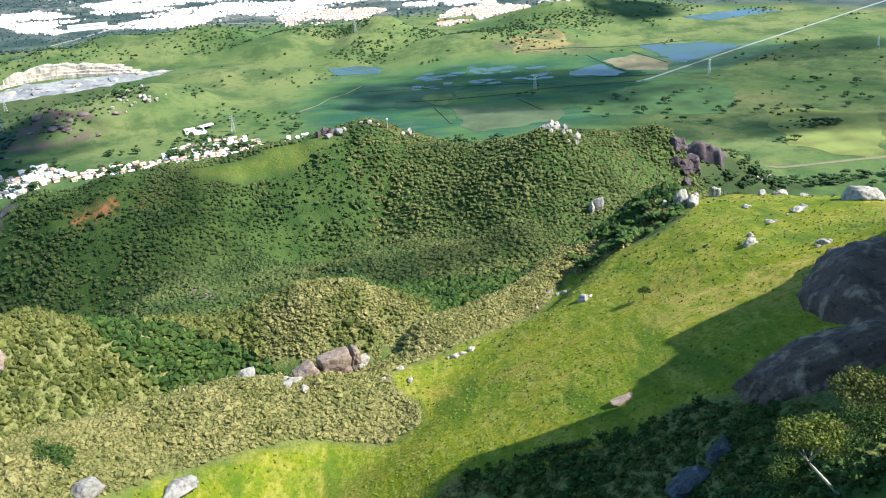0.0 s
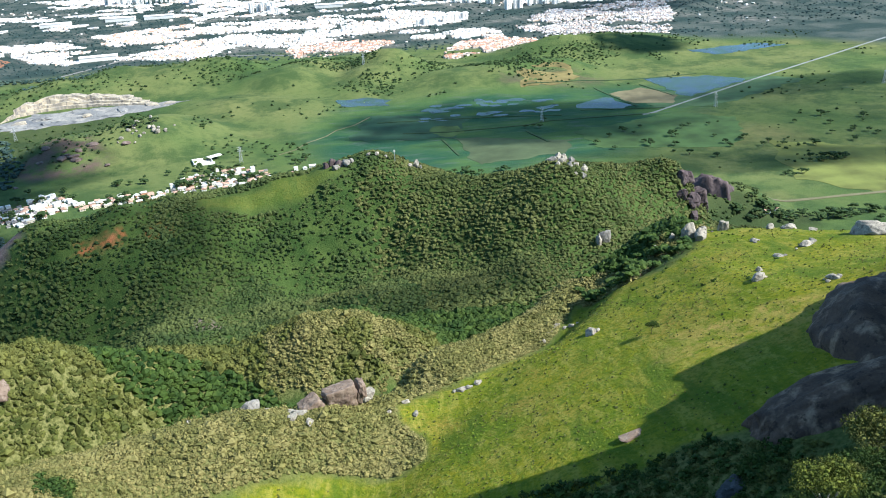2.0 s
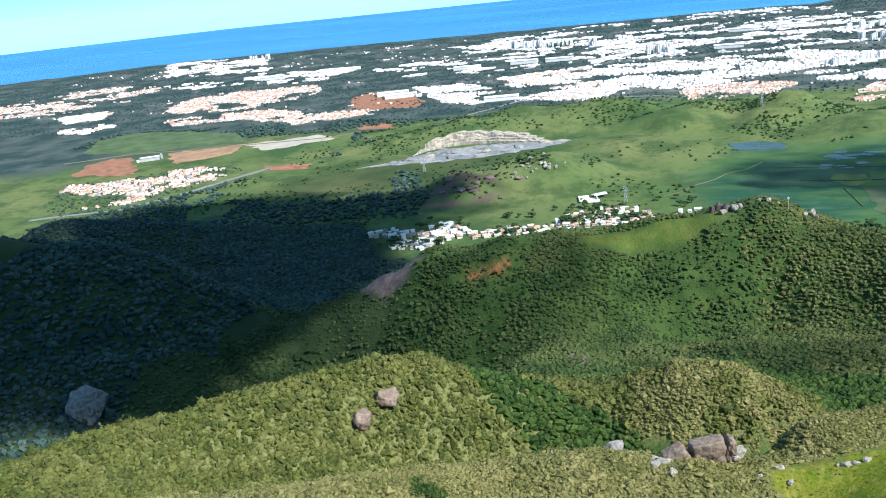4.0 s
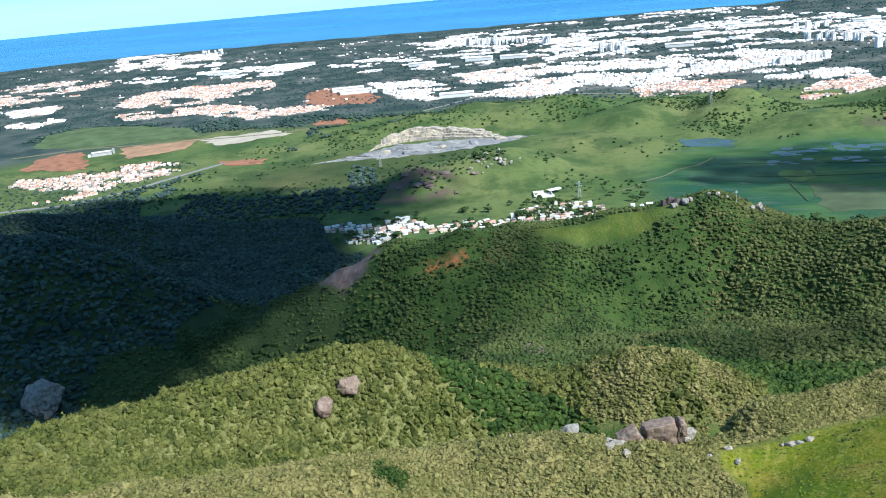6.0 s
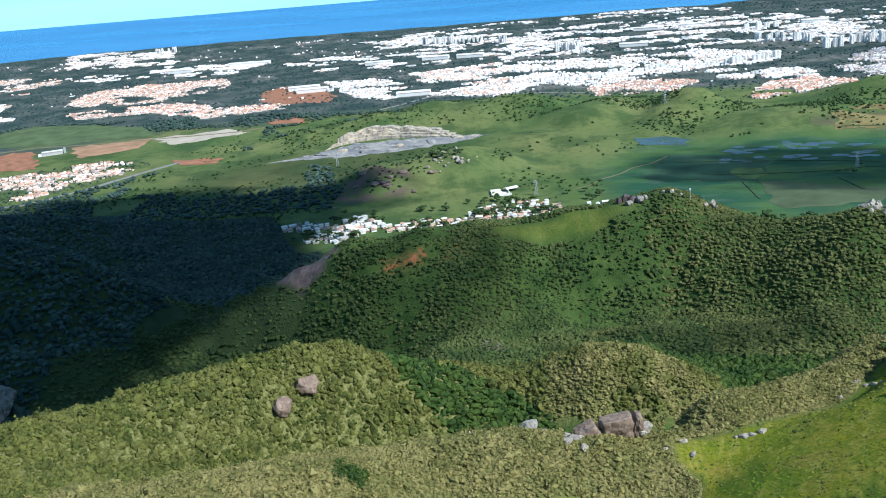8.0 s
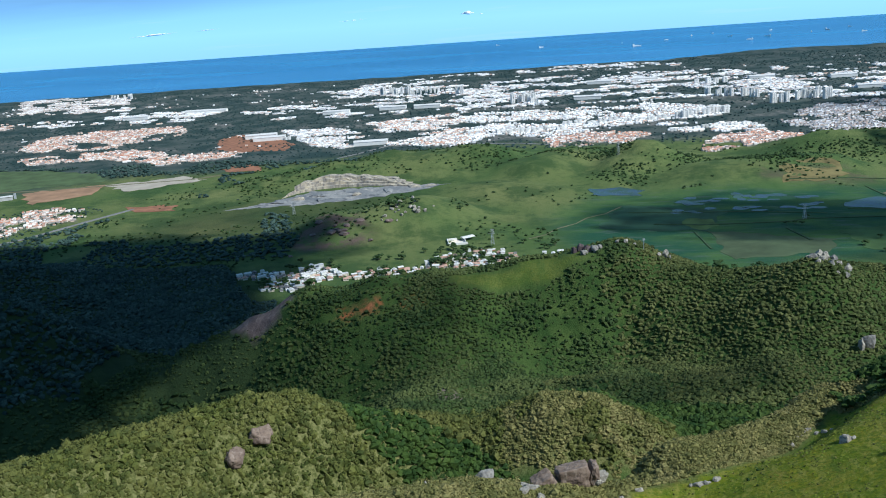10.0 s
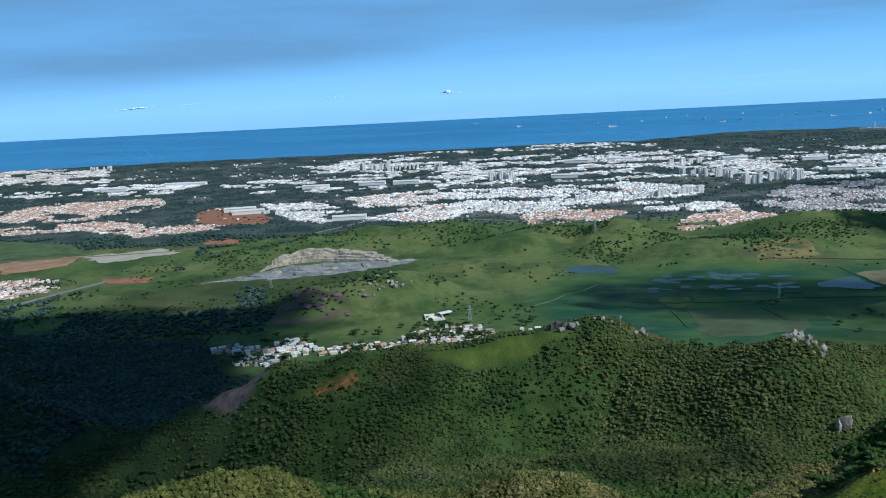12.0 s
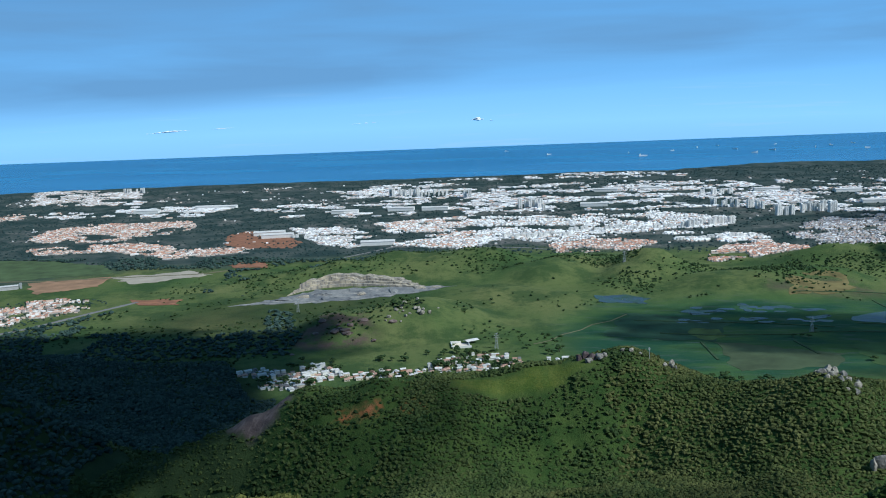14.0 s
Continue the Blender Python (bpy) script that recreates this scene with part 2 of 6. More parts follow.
CITYWALL = city_material("city_walls", [(0.82, 0.80, 0.77), (0.72, 0.62, 0.52), (0.80, 0.78, 0.76), (0.48, 0.42, 0.38), (0.82, 0.81, 0.80)])
WHITEROOF = city_material("white_roofs", [(0.84, 0.83, 0.81), (0.80, 0.78, 0.75), (0.60, 0.57, 0.54), (0.84, 0.83, 0.82), (0.50, 0.34, 0.26), (0.82, 0.81, 0.80), (0.42, 0.42, 0.43)])
TERRAWHITE = city_material("mixed_roofs", [(0.82, 0.80, 0.77), (0.44, 0.24, 0.16), (0.80, 0.79, 0.78), (0.52, 0.32, 0.23), (0.30, 0.29, 0.29), (0.82, 0.81, 0.80), (0.62, 0.50, 0.42)])
SHADEROOF2 = city_material("coast_roofs", [(0.60, 0.56, 0.53), (0.44, 0.33, 0.28), (0.72, 0.70, 0.69), (0.30, 0.28, 0.28), (0.55, 0.46, 0.41), (0.80, 0.79, 0.78)])
WARMWALL = city_material("warm_walls", [(0.66, 0.58, 0.50), (0.78, 0.75, 0.71), (0.52, 0.38, 0.30), (0.70, 0.64, 0.57), (0.46, 0.42, 0.39), (0.62, 0.48, 0.38)])
CITYROOF = city_material("city_roofs", [(0.82, 0.81, 0.80), (0.46, 0.30, 0.23), (0.58, 0.57, 0.56), (0.80, 0.79, 0.78), (0.22, 0.22, 0.225), (0.80, 0.79, 0.78), (0.40, 0.40, 0.41), (0.60, 0.54, 0.50)])
TERRAROOF = city_material("clay_roofs", [(0.42, 0.19, 0.12), (0.50, 0.27, 0.18), (0.74, 0.70, 0.66), (0.36, 0.19, 0.13), (0.56, 0.37, 0.28), (0.24, 0.20, 0.185), (0.70, 0.60, 0.53)])
SHADEROOF = city_material("old_town_roofs", [(0.26, 0.26, 0.28), (0.42, 0.41, 0.41), (0.17, 0.165, 0.175), (0.34, 0.26, 0.23), (0.60, 0.59, 0.60)])

# the land: grass, leaf litter, pasture, wet fields, bare soil
m = Mat("land_cover", 0.95)
m.bsdf.inputs["Specular IOR Level"].default_value = 0.1
meadow = m.mix(m.span(m.noise(22, 5), 0.35, 0.68), (0.108, 0.144, 0.008), (0.196, 0.188, 0.012))
meadow = m.mix(m.span(m.noise(9, 4, stretch=(1, 0.22, 1, 25)), 0.48, 0.74, 0, 0.55), meadow, (0.30, 0.235, 0.05))
meadow = m.mix(m.span(m.noise(38, 5, 0.6), 0.54, 0.66, 0, 0.6), meadow, (0.24, 0.165, 0.04))
meadow = m.mix(m.span(m.noise(4, 4), 0.48, 0.66, 0, 0.5), meadow, (0.075, 0.115, 0.010))
meadow = m.mix(m.span(m.noise(3.2, 4, 0.6, stretch=(1, 0.3, 1, 35)), 0.5, 0.62, 0, 0.55), meadow, (0.26, 0.24, 0.05))
meadow = m.mix(m.span(m.noise(1.6, 4, 0.65), 0.47, 0.62, 0, 0.7), meadow, (0.06, 0.105, 0.006))
meadow = m.mix(m.span(m.noise(14, 5, 0.6, stretch=(1, 0.16, 1, 62)), 0.53, 0.64, 0, 0.75), meadow, (0.055, 0.10, 0.008))
brush = m.mix(m.span(m.noise(1.4, 3), 0.38, 0.6), (0.07, 0.08, 0.022), (0.16, 0.16, 0.06))
litter = m.mix(m.span(m.noise(14, 4), 0.35, 0.7), (0.028, 0.056, 0.014), (0.062, 0.094, 0.024))
pasture = m.mix(m.span(m.noise(190, 5), 0.38, 0.64), (0.070, 0.110, 0.034), (0.138, 0.154, 0.056))
pasture = m.mix(m.span(m.noise(70, 9, 0.72), 0.46, 0.58, 0, 0.75), pasture, (0.030, 0.062, 0.021))
pasture = m.mix(m.span(m.noise(320, 4), 0.58, 0.70, 0, 0.55), pasture, (0.21, 0.18, 0.075))
pasture = m.mix(m.span(m.noise(9, 4), 0.5, 0.72, 0, 0.5), pasture, (0.05, 0.085, 0.025))
paddy = m.mix(m.span(m.noise(150, 6, 0.6, stretch=(1, 2.2, 1, -12)), 0.42, 0.6), (0.020, 0.066, 0.036), (0.058, 0.112, 0.036))
paddy = m.mix(m.span(m.noise(40, 6, 0.65, stretch=(1, 3.5, 1, -12)), 0.54, 0.66, 0, 0.6), paddy, (0.075, 0.105, 0.085))
# ground of the far city, its colour shifted to blue for haze
urban = m.mix(m.span(m.noise(70, 6), 0.42, 0.6), (0.026, 0.046, 0.042), (0.07, 0.085, 0.075))
# dark wood floor; in the left valley it also paints in the shade
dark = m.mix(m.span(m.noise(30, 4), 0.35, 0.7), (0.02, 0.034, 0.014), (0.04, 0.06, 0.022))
c = m.mix(m.attribute("meadow"), pasture, meadow)
c = m.mix(m.times(m.attribute("dry"), m.span(m.noise(5, 5, 0.65), 0.38, 0.58)), c, (0.33, 0.235, 0.07))
c = m.mix(m.attribute("litter"), c, litter)
c = m.mix(m.attribute("brush"), c, brush)
c = m.mix(m.attribute("paddy"), c, paddy)
c = m.mix(m.attribute("urban"), c, urban)
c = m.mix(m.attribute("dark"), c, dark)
yards = m.mix(m.span(m.noise(16, 5, 0.65), 0.4, 0.6), (0.05, 0.065, 0.055), (0.20, 0.185, 0.17))
c = m.mix(m.times(m.attribute("streets"), 0.8), c, yards)
earth = m.mix(m.span(m.noise(7, 4), 0.4, 0.65), (0.42, 0.12, 0.055), (0.33, 0.13, 0.06))
c = m.mix(m.times(m.attribute("soil"), m.span(m.noise(11, 5), 0.42, 0.55)), c, earth)
c = m.mix(m.times(m.attribute("brown"), m.span(m.noise(30, 7, 0.65), 0.42, 0.56)), c, (0.115, 0.08, 0.066))
slab = m.mix(m.span(m.noise(9, 6), 0.38, 0.64), (0.165, 0.122, 0.11), (0.095, 0.07, 0.064))
slab = m.mix(m.span(m.noise(3, 5, 0.6, stretch=(1, 0.3, 0.3, 20)), 0.5, 0.66, 0, 0.7), slab, (0.22, 0.17, 0.15))
c = m.mix(m.attribute("rock"), c, slab)
m.color(c).bump(m.noise(2.2, 6, 0.7), 0.9, 1.0)
LAND = m.data

m = Mat("sea_water", 0.24)
m.color(m.mix(m.span(m.noise(900, 3, stretch=(1, 4, 1)), 0.4, 0.62), (0.018, 0.165, 0.36), (0.028, 0.205, 0.42)))
m.bump(m.noise(14, 4), 0.25, 0.6)
SEA = m.data
m = Mat("still_water", 0.12)
m.color(m.mix(m.span(m.noise(25, 6, 0.65), 0.42, 0.54), (0.045, 0.075, 0.10), (0.04, 0.075, 0.045)))
POND = m.data

# ---- the land ----
def smooth(a, b, v):
    t = np.clip((v - a) / (b - a), 0, 1)
    return t * t * (3 - 2 * t)


def rolls(x, y, size, seed):
    """Smooth value noise over arrays, -1 to 1."""
    u, v = x / size + seed * 17.3, y / size - seed * 9.1
    iu, iv = np.floor(u), np.floor(v)
    fu, fv = u - iu, v - iv
    fu, fv = fu * fu * (3 - 2 * fu), fv * fv * (3 - 2 * fv)

    def corner(a, b):
        s = np.sin(a * 127.1 + b * 311.7 + seed * 74.7) * 43758.5453
        return 2 * (s - np.floor(s)) - 1

    low = corner(iu, iv) * (1 - fu) + corner(iu + 1, iv) * fu
    high = corner(iu, iv + 1) * (1 - fu) + corner(iu + 1, iv + 1) * fu
    return low * (1 - fv) + high * fv


def ridge(x, y, points, power):
    """A ridge along points of (x, y, height, half width): its height falls off to both sides."""
    best = np.zeros_like(x)
    for (x0, y0, z0, w0), (x1, y1, z1, w1) in zip(points, points[1:]):
        dx, dy = x1 - x0, y1 - y0
        t = np.clip(((x - x0) * dx + (y - y0) * dy) / (dx * dx + dy * dy), 0, 1)
        d = np.hypot(x - x0 - t * dx, y - y0 - t * dy)
        h = (z0 + t * (z1 - z0)) * np.exp(-(d / (w0 + t * (w1 - w0))) ** power)
        best = np.maximum(best, h)
    return best


def within(x, y, corners, soft):
    """1 inside a polygon, 0 outside, with a soft edge."""
    inside = np.zeros(x.shape, bool)
    near = np.full(x.shape, 1e9)
    for (x0, y0), (x1, y1) in zip(corners, corners[1:] + corners[:1]):
        crosses = ((y0 > y) != (y1 > y)) & (x < (x1 - x0) * (y - y0) / (y1 - y0 + 1e-9) + x0)
        inside ^= crosses
        dx, dy = x1 - x0, y1 - y0
        t = np.clip(((x - x0) * dx + (y - y0) * dy) / (dx * dx + dy * dy), 0, 1)
        near = np.minimum(near, np.hypot(x - x0 - t * dx, y - y0 - t * dy))
    return smooth(-soft, soft, np.where(inside, near, -near))


def spot(x, y, cx, cy, rx, ry, turn=0.0):
    """1 in the middle of an ellipse, falling to 0 at its edge."""
    a = np.radians(turn)
    u = ((x - cx) * np.cos(a) + (y - cy) * np.sin(a)) / rx
    v = (-(x - cx) * np.sin(a) + (y - cy) * np.cos(a)) / ry
    return 1 - smooth(0.75, 1.05, np.hypot(u, v) + 0.18 * rolls(x, y, min(rx, ry) * 0.5, 7))


# the even, grassy slope that rises to the dome
SLOPE = [(-10, 248), (14, 292), (34, 322), (70, 346), (110, 394), (186, 405), (240, 340), (200, 225), (150, 170), (100, 150), (50, 175), (4, 205)]

RIDGES = [
    # the peak and the shoulder to its right
    (1.0, [(0, -22, 293, 240), (30, -90, 300, 240)]),
    (1.3, [(15, -22, 276, 90), (64, 52, 250, 100), (134, 126, 222, 105), (200, 205, 196, 110)]),
    (2.0, [(58, 82, 176, 30), (84, 122, 150, 30)]),
    # grassy spur
    (1.8, [(195, 200, 185, 120), (214, 330, 147, 100), (190, 385, 137, 80), (172, 400, 130, 70)]),
    # bushy edge of the meadow above the hollow
    (2.0, [(36, 342, 110, 34), (84, 380, 107, 34), (112, 410, 104, 36), (165, 424, 112, 45)]),
    # ridge of light scrub with the split boulder
    (1.8, [(-190, 170, 158, 100), (-74, 278, 121, 85), (-6, 300, 117, 80), (60, 318, 108, 70)]),
    # wooded knoll and its spur
    (1.8, [(-240, 190, 150, 90), (-195, 285, 140, 75), (-160, 330, 135, 62), (-132, 356, 128, 60), (-90, 385, 100, 50)]),
    # small round knoll
    (2.0, [(-60, 392, 92, 58), (-18, 398, 109, 55), (2, 400, 108, 52), (18, 402, 100, 48)]),
    # the large wooded hill
    (2.0, [(-310, 562, 47, 60), (-272, 576, 68, 58), (-227, 588, 82, 72), (-186, 592, 103, 80), (-140, 592, 110, 100), (-60, 618, 107, 110), (0, 624, 118, 100), (24, 626, 123, 90), (50, 622, 112, 95), (90, 594, 106, 105), (147, 572, 119, 95), (185, 590, 111, 85), (228, 602, 111, 50), (240, 603, 86, 34), (254, 608, 56, 30), (290, 640, 40, 40)]),
    # its lower terrace towards the valley
    (3.0, [(-60, 470, 74, 110), (110, 450, 84, 110), (190, 470, 92, 90)]),
    # dark rocky hill behind it
    (2.2, [(296, 712, 36, 48), (345, 738, 33, 50)]),
    # wooded ridge of the left valley
    (1.8, [(-620, 420, 190, 150), (-455, 535, 126, 120), (-425, 555, 108, 100), (-385, 620, 46, 80)]),
    (2.0, [(-680, 800, 66, 110), (-610, 850, 40, 90)]),
    (2.0, [(-430, 420, 70, 150), (-330, 560, 40, 120)]),
    # rocky hillock before the quarry
    (2.0, [(-300, 1130, 26, 70), (-225, 1165, 38, 80)]),
    # quarry hill
    (2.4, [(-520, 1470, 10, 50), (-410, 1500, 27, 58), (-300, 1515, 18, 55)]),
    # green hills of the plain
    (2.0, [(-330, 1560, 26, 90), (-180, 1570, 30, 90)]),
    (2.0, [(-60, 1480, 30, 80), (40, 1560, 16, 90)]),
    (2.0, [(100, 1500, 40, 70), (60, 1400, 18, 70)]),
    (2.0, [(190, 1380, 22, 90), (330, 1420, 24, 90)]),
    (2.0, [(420, 1560, 32, 90), (560, 1600, 18, 110)]),
    (2.0, [(-130, 1330, 12, 90), (-60, 1300, 10, 90)]),
]


def ground(x, y):
    """Height of the land, without its small relief."""
    x, y = np.asarray(x, float), np.asarray(y, float)
    total = np.zeros_like(x)
    for power, points in RIDGES:
        total = total + (ridge(x, y, points, power) / 100) ** 5
    far_side = smooth(240, 310, y)
    even = 115 + 0.387 * (x - 26) - 0.252 * (y - 264) - 0.225 * np.maximum(x - 150, 0) * far_side
    share = within(x, y, SLOPE, 32.0)
    return 100 * total ** 0.2 * (1 - share) + even * share


def land(x, y):
    """Height of the land with its folds and bumps."""
    base = ground(x, y)
    r = np.hypot(x, y)
    rough = smooth(2, 40, base) * smooth(25, 90, r) * (1 - 0.65 * within(x, y, SLOPE, 20.0))
    folds = 4.0 * rolls(x, y, 75, 1) + 2.2 * rolls(x, y, 31, 2) + 0.8 * rolls(x, y, 12, 3)
    hills = 7.0 * (0.45 - np.abs(rolls(x, y, 120, 5))) + 3.0 * rolls(x, y, 48, 6) + 1.2 * rolls(x, y, 20, 9)
    spurs = 6.5 * rolls(x - 0.3 * y, 0.25 * y, 44, 10) + 2.5 * rolls(x + 0.2 * y, 0.4 * y, 21, 11)
    spurs = spurs * smooth(430, 490, y) * (1 - smooth(585, 640, y)) * smooth(-300, -240, x) * (1 - smooth(180, 240, x))
    return base + spurs + folds * rough + hills * smooth(4, 18, base) * smooth(950, 1150, r) + 0.5 * rolls(x, y, 160, 4) * smooth(500, 900, r)


MEADOW = [(-110, 205), (-75, 240), (-64, 252), (-43, 262), (-25, 269), (-10, 273), (1, 271), (10, 268), (22, 273), (24, 286), (15, 297), (15, 311), (24, 318), (38, 322), (52, 330), (70, 346), (88, 361), (102, 380), (108, 390), (116, 379), (126, 367), (140, 362), (154, 370), (166, 388), (174, 402), (205, 425), (330, 380), (340, 180), (190, 150), (130, 182), (99, 199), (87, 204), (77, 198), (67, 201), (55, 201), (40, 209), (26, 220), (5, 205), (-60, 190)]
LITTER = [(-900, 120), (-900, 780), (-640, 960), (-420, 980), (-250, 760), (-60, 700), (60, 690), (260, 700), (400, 690), (330, 560), (215, 425), (340, 380), (330, 60), (200, -300), (-500, -300)]


def meadow_at(x, y):
    crest = 0.55 * spot(x, y, -45, 606, 62, 16, 10)
    crest = np.maximum(crest, 0.6 * spot(x, y, 118, 622, 40, 7, -10))
    return np.maximum(within(x, y, MEADOW, 3.0), crest)


def litter_at(x, y):
    return within(x, y, LITTER, 18.0)


def shore(x, y):
    """Distance of the coast from the peak, in the direction of each point."""
    a = np.degrees(np.arctan2(x, y))
    return np.interp(a, [-60, -32, -26, -20, -12, -7, 0, 5, 10, 16, 24, 45], [4000, 3716, 3580, 3465, 3390, 3370, 3430, 3430, 3690, 3790, 4000, 4200]) + 25 * rolls(x, y, 90, 8)


def relief(x, y):
    r = np.hypot(x, y)
    front = y > 0.5 * np.abs(x)
    return land(x, y) - np.where(front, 5 * smooth(0, 90, r - shore(x, y)), 0)


def mesh_of(name, verts, faces, material, smooth_shade=False, slots=None):
    """A mesh from arrays of corners and triangles or quads."""
    me = bpy.data.meshes.new(name)
    verts, faces = np.asarray(verts, np.float32), np.asarray(faces, np.int32)
    n, k = faces.shape
    me.vertices.add(len(verts))
    me.vertices.foreach_set("co", verts.ravel())
    me.loops.add(n * k)
    me.loops.foreach_set("vertex_index", faces.ravel())
    me.polygons.add(n)
    me.polygons.foreach_set("loop_start", np.arange(0, n * k, k, dtype=np.int32))
    me.polygons.foreach_set("loop_total", np.full(n, k, np.int32))
    for one in material if isinstance(material, list) else [material]:
        me.materials.append(one)
    if slots is not None:
        me.polygons.foreach_set("material_index", np.asarray(slots, np.int32))
    me.polygons.foreach_set("use_smooth", np.full(n, smooth_shade))
    me.update(calc_edges=True)
    return me


angles = np.radians(np.concatenate([np.arange(-58, 58, 0.28), np.arange(58, 302, 4.0)]))
rings = np.concatenate([[0.05], np.geomspace(4, 4940, 420)])
gx, gy = np.outer(rings, np.sin(angles)), np.outer(rings, np.cos(angles))
gz = relief(gx, gy)
na, nr = len(angles), len(rings)
row, col = np.meshgrid(np.arange(nr - 1), np.arange(na), indexing="ij")
nxt = (col + 1) % na
quads = np.stack([row * na + col, row * na + nxt, (row + 1) * na + nxt, (row + 1) * na + col], -1).reshape(-1, 4)[:, ::-1]
points = np.stack([gx, gy, gz], -1).reshape(-1, 3)
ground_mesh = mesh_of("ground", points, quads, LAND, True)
px, py, pz = points.T
pr = np.hypot(px, py)
covers = {
    "meadow": meadow_at(px, py) * (1 - smooth(700, 800, pr)),
    "litter": litter_at(px, py) * (1 - meadow_at(px, py)),
    "brush": np.where((pz > 84) & (pr > 180) & (pr < 440), 1.0, 0.0) * litter_at(px, py) * (1 - meadow_at(px, py)) * smooth(160, 60, px),
    "paddy": within(px, py, [(-20, 1010), (-40, 1180), (40, 1290), (330, 1300), (640, 1290), (480, 1130), (330, 960), (120, 900)], 40.0),
    "urban": smooth(1710, 1820, pr + 60 * rolls(px, py, 150, 5)) * (1 - smooth(8, 16, pz)),
    # valley shade painted into the ground, then wood floor and rocky hill
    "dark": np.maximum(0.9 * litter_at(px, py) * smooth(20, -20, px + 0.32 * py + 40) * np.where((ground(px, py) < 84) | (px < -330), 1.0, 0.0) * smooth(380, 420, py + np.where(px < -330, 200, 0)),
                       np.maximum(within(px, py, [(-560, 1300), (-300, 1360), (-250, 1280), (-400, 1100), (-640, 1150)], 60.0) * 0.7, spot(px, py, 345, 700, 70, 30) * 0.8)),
    "soil": np.maximum(0.9 * spot(px, py, -142, 565, 7, 4), 0.6 * spot(px, py, -160, 559, 28, 1.8, 8)) + 0.5 * spot(px, py, -115, 570, 9, 5),
    "dry": np.maximum(0.9 * spot(px, py, 138, 269, 42, 2.2, -16), 0.5 * spot(px, py, 135, 258, 40, 14, -16)),
    "rock": np.maximum(np.maximum(spot(px, py, -228, 586, 26, 17, 8), spot(px, py, -222, 572, 14, 8, 8)), spot(px, py, -78, 470, 9, 7, 0)),
    "brown": np.maximum(0.95 * spot(px, py, -315, 1085, 60, 60), 0.5 * spot(px, py, 340, 1340, 90, 40)),
}
for key, values in covers.items():
    ground_mesh.attributes.new(key, "FLOAT", "POINT").data.foreach_set("value", np.clip(values, 0, 1).astype(np.float32))
tagged(new("ground", ground_mesh), "green hills, pasture plain and grassy mountain slope", "ground", kind="structure")

# the sea beyond the coast, as far as the horizon
along, away = np.meshgrid(np.linspace(-5600, 5200, 60), np.concatenate([np.linspace(2300, 4400, 24), np.linspace(4500, 4920, 6)]))
turn_sea = radians(8)
SEA_TILT = 0.0225
sx, sy = along * math.cos(turn_sea) - away * math.sin(turn_sea), along * math.sin(turn_sea) + away * math.cos(turn_sea)
sk = along.shape[1]
srow, scol = np.meshgrid(np.arange(along.shape[0] - 1), np.arange(sk - 1), indexing="ij")
n0 = srow * sk + scol
sea_faces = np.stack([n0, n0 + 1, n0 + sk + 1, n0 + sk], -1).reshape(-1, 4)
tagged(new("sea", mesh_of("sea", np.stack([sx, sy, -1.6 + SEA_TILT * np.maximum(away - 3900, 0)], -1).reshape(-1, 3), sea_faces, SEA, True)), "blue open sea beyond the coastal city", "sea", kind="structure")


def part(name, bm, material, parent=None, label=""):
    """Links a bmesh as one mesh object under a thing or a part."""
    me = bpy.data.meshes.new(name)
    bm.to_mesh(me)
    bm.free()
    me.materials.append(material)
    ob = new(name, me)
    if parent:
        ob.parent = parent
    return tagged(ob, label)


def box(bm, x, y, z, sx, sy, sz, turn=0.0):
    """A box on its base's middle."""
    m = Matrix.Translation((x, y, z + sz / 2)) @ Matrix.Rotation(turn, 4, "Z") @ Matrix.Diagonal((sx, sy, sz, 1))
    return bmesh.ops.create_cube(bm, size=1, matrix=m)["verts"]


def height(x, y):
    return float(relief(np.array([float(x)]), np.array([float(y)]))[0])


def drape(name, path, width, material, label, category, lift=0.25):
    """A strip of road, track or channel that follows the land."""
    bm = bmesh.new()
    fine = []
    for (x0, y0), (x1, y1) in zip(path, path[1:]):
        n = max(1, int(math.hypot(x1 - x0, y1 - y0) / 12))
        fine += [(x0 + (x1 - x0) * k / n, y0 + (y1 - y0) * k / n) for k in range(n)]
    fine.append(path[-1])
    rows = []
    for k, (x, y) in enumerate(fine):
        a, b = fine[max(k - 1, 0)], fine[min(k + 1, len(fine) - 1)]
        d = Vector((b[0] - a[0], b[1] - a[1])).normalized()
        w = width * (0.5 + 0.06 * math.sin(k * 1.7))
        rows.append([bm.verts.new((x + s * d.y * w, y - s * d.x * w, height(x, y) + lift + h)) for s, h in ((-1, -0.6), (-0.97, 0), (0.97, 0), (1, -0.6))])
    for r0, r1 in zip(rows, rows[1:]):
        for k in range(3):
            bm.faces.new((r0[k], r0[k + 1], r1[k + 1], r1[k]))
    return tagged(part(name, bm, material), label, category, kind="structure")

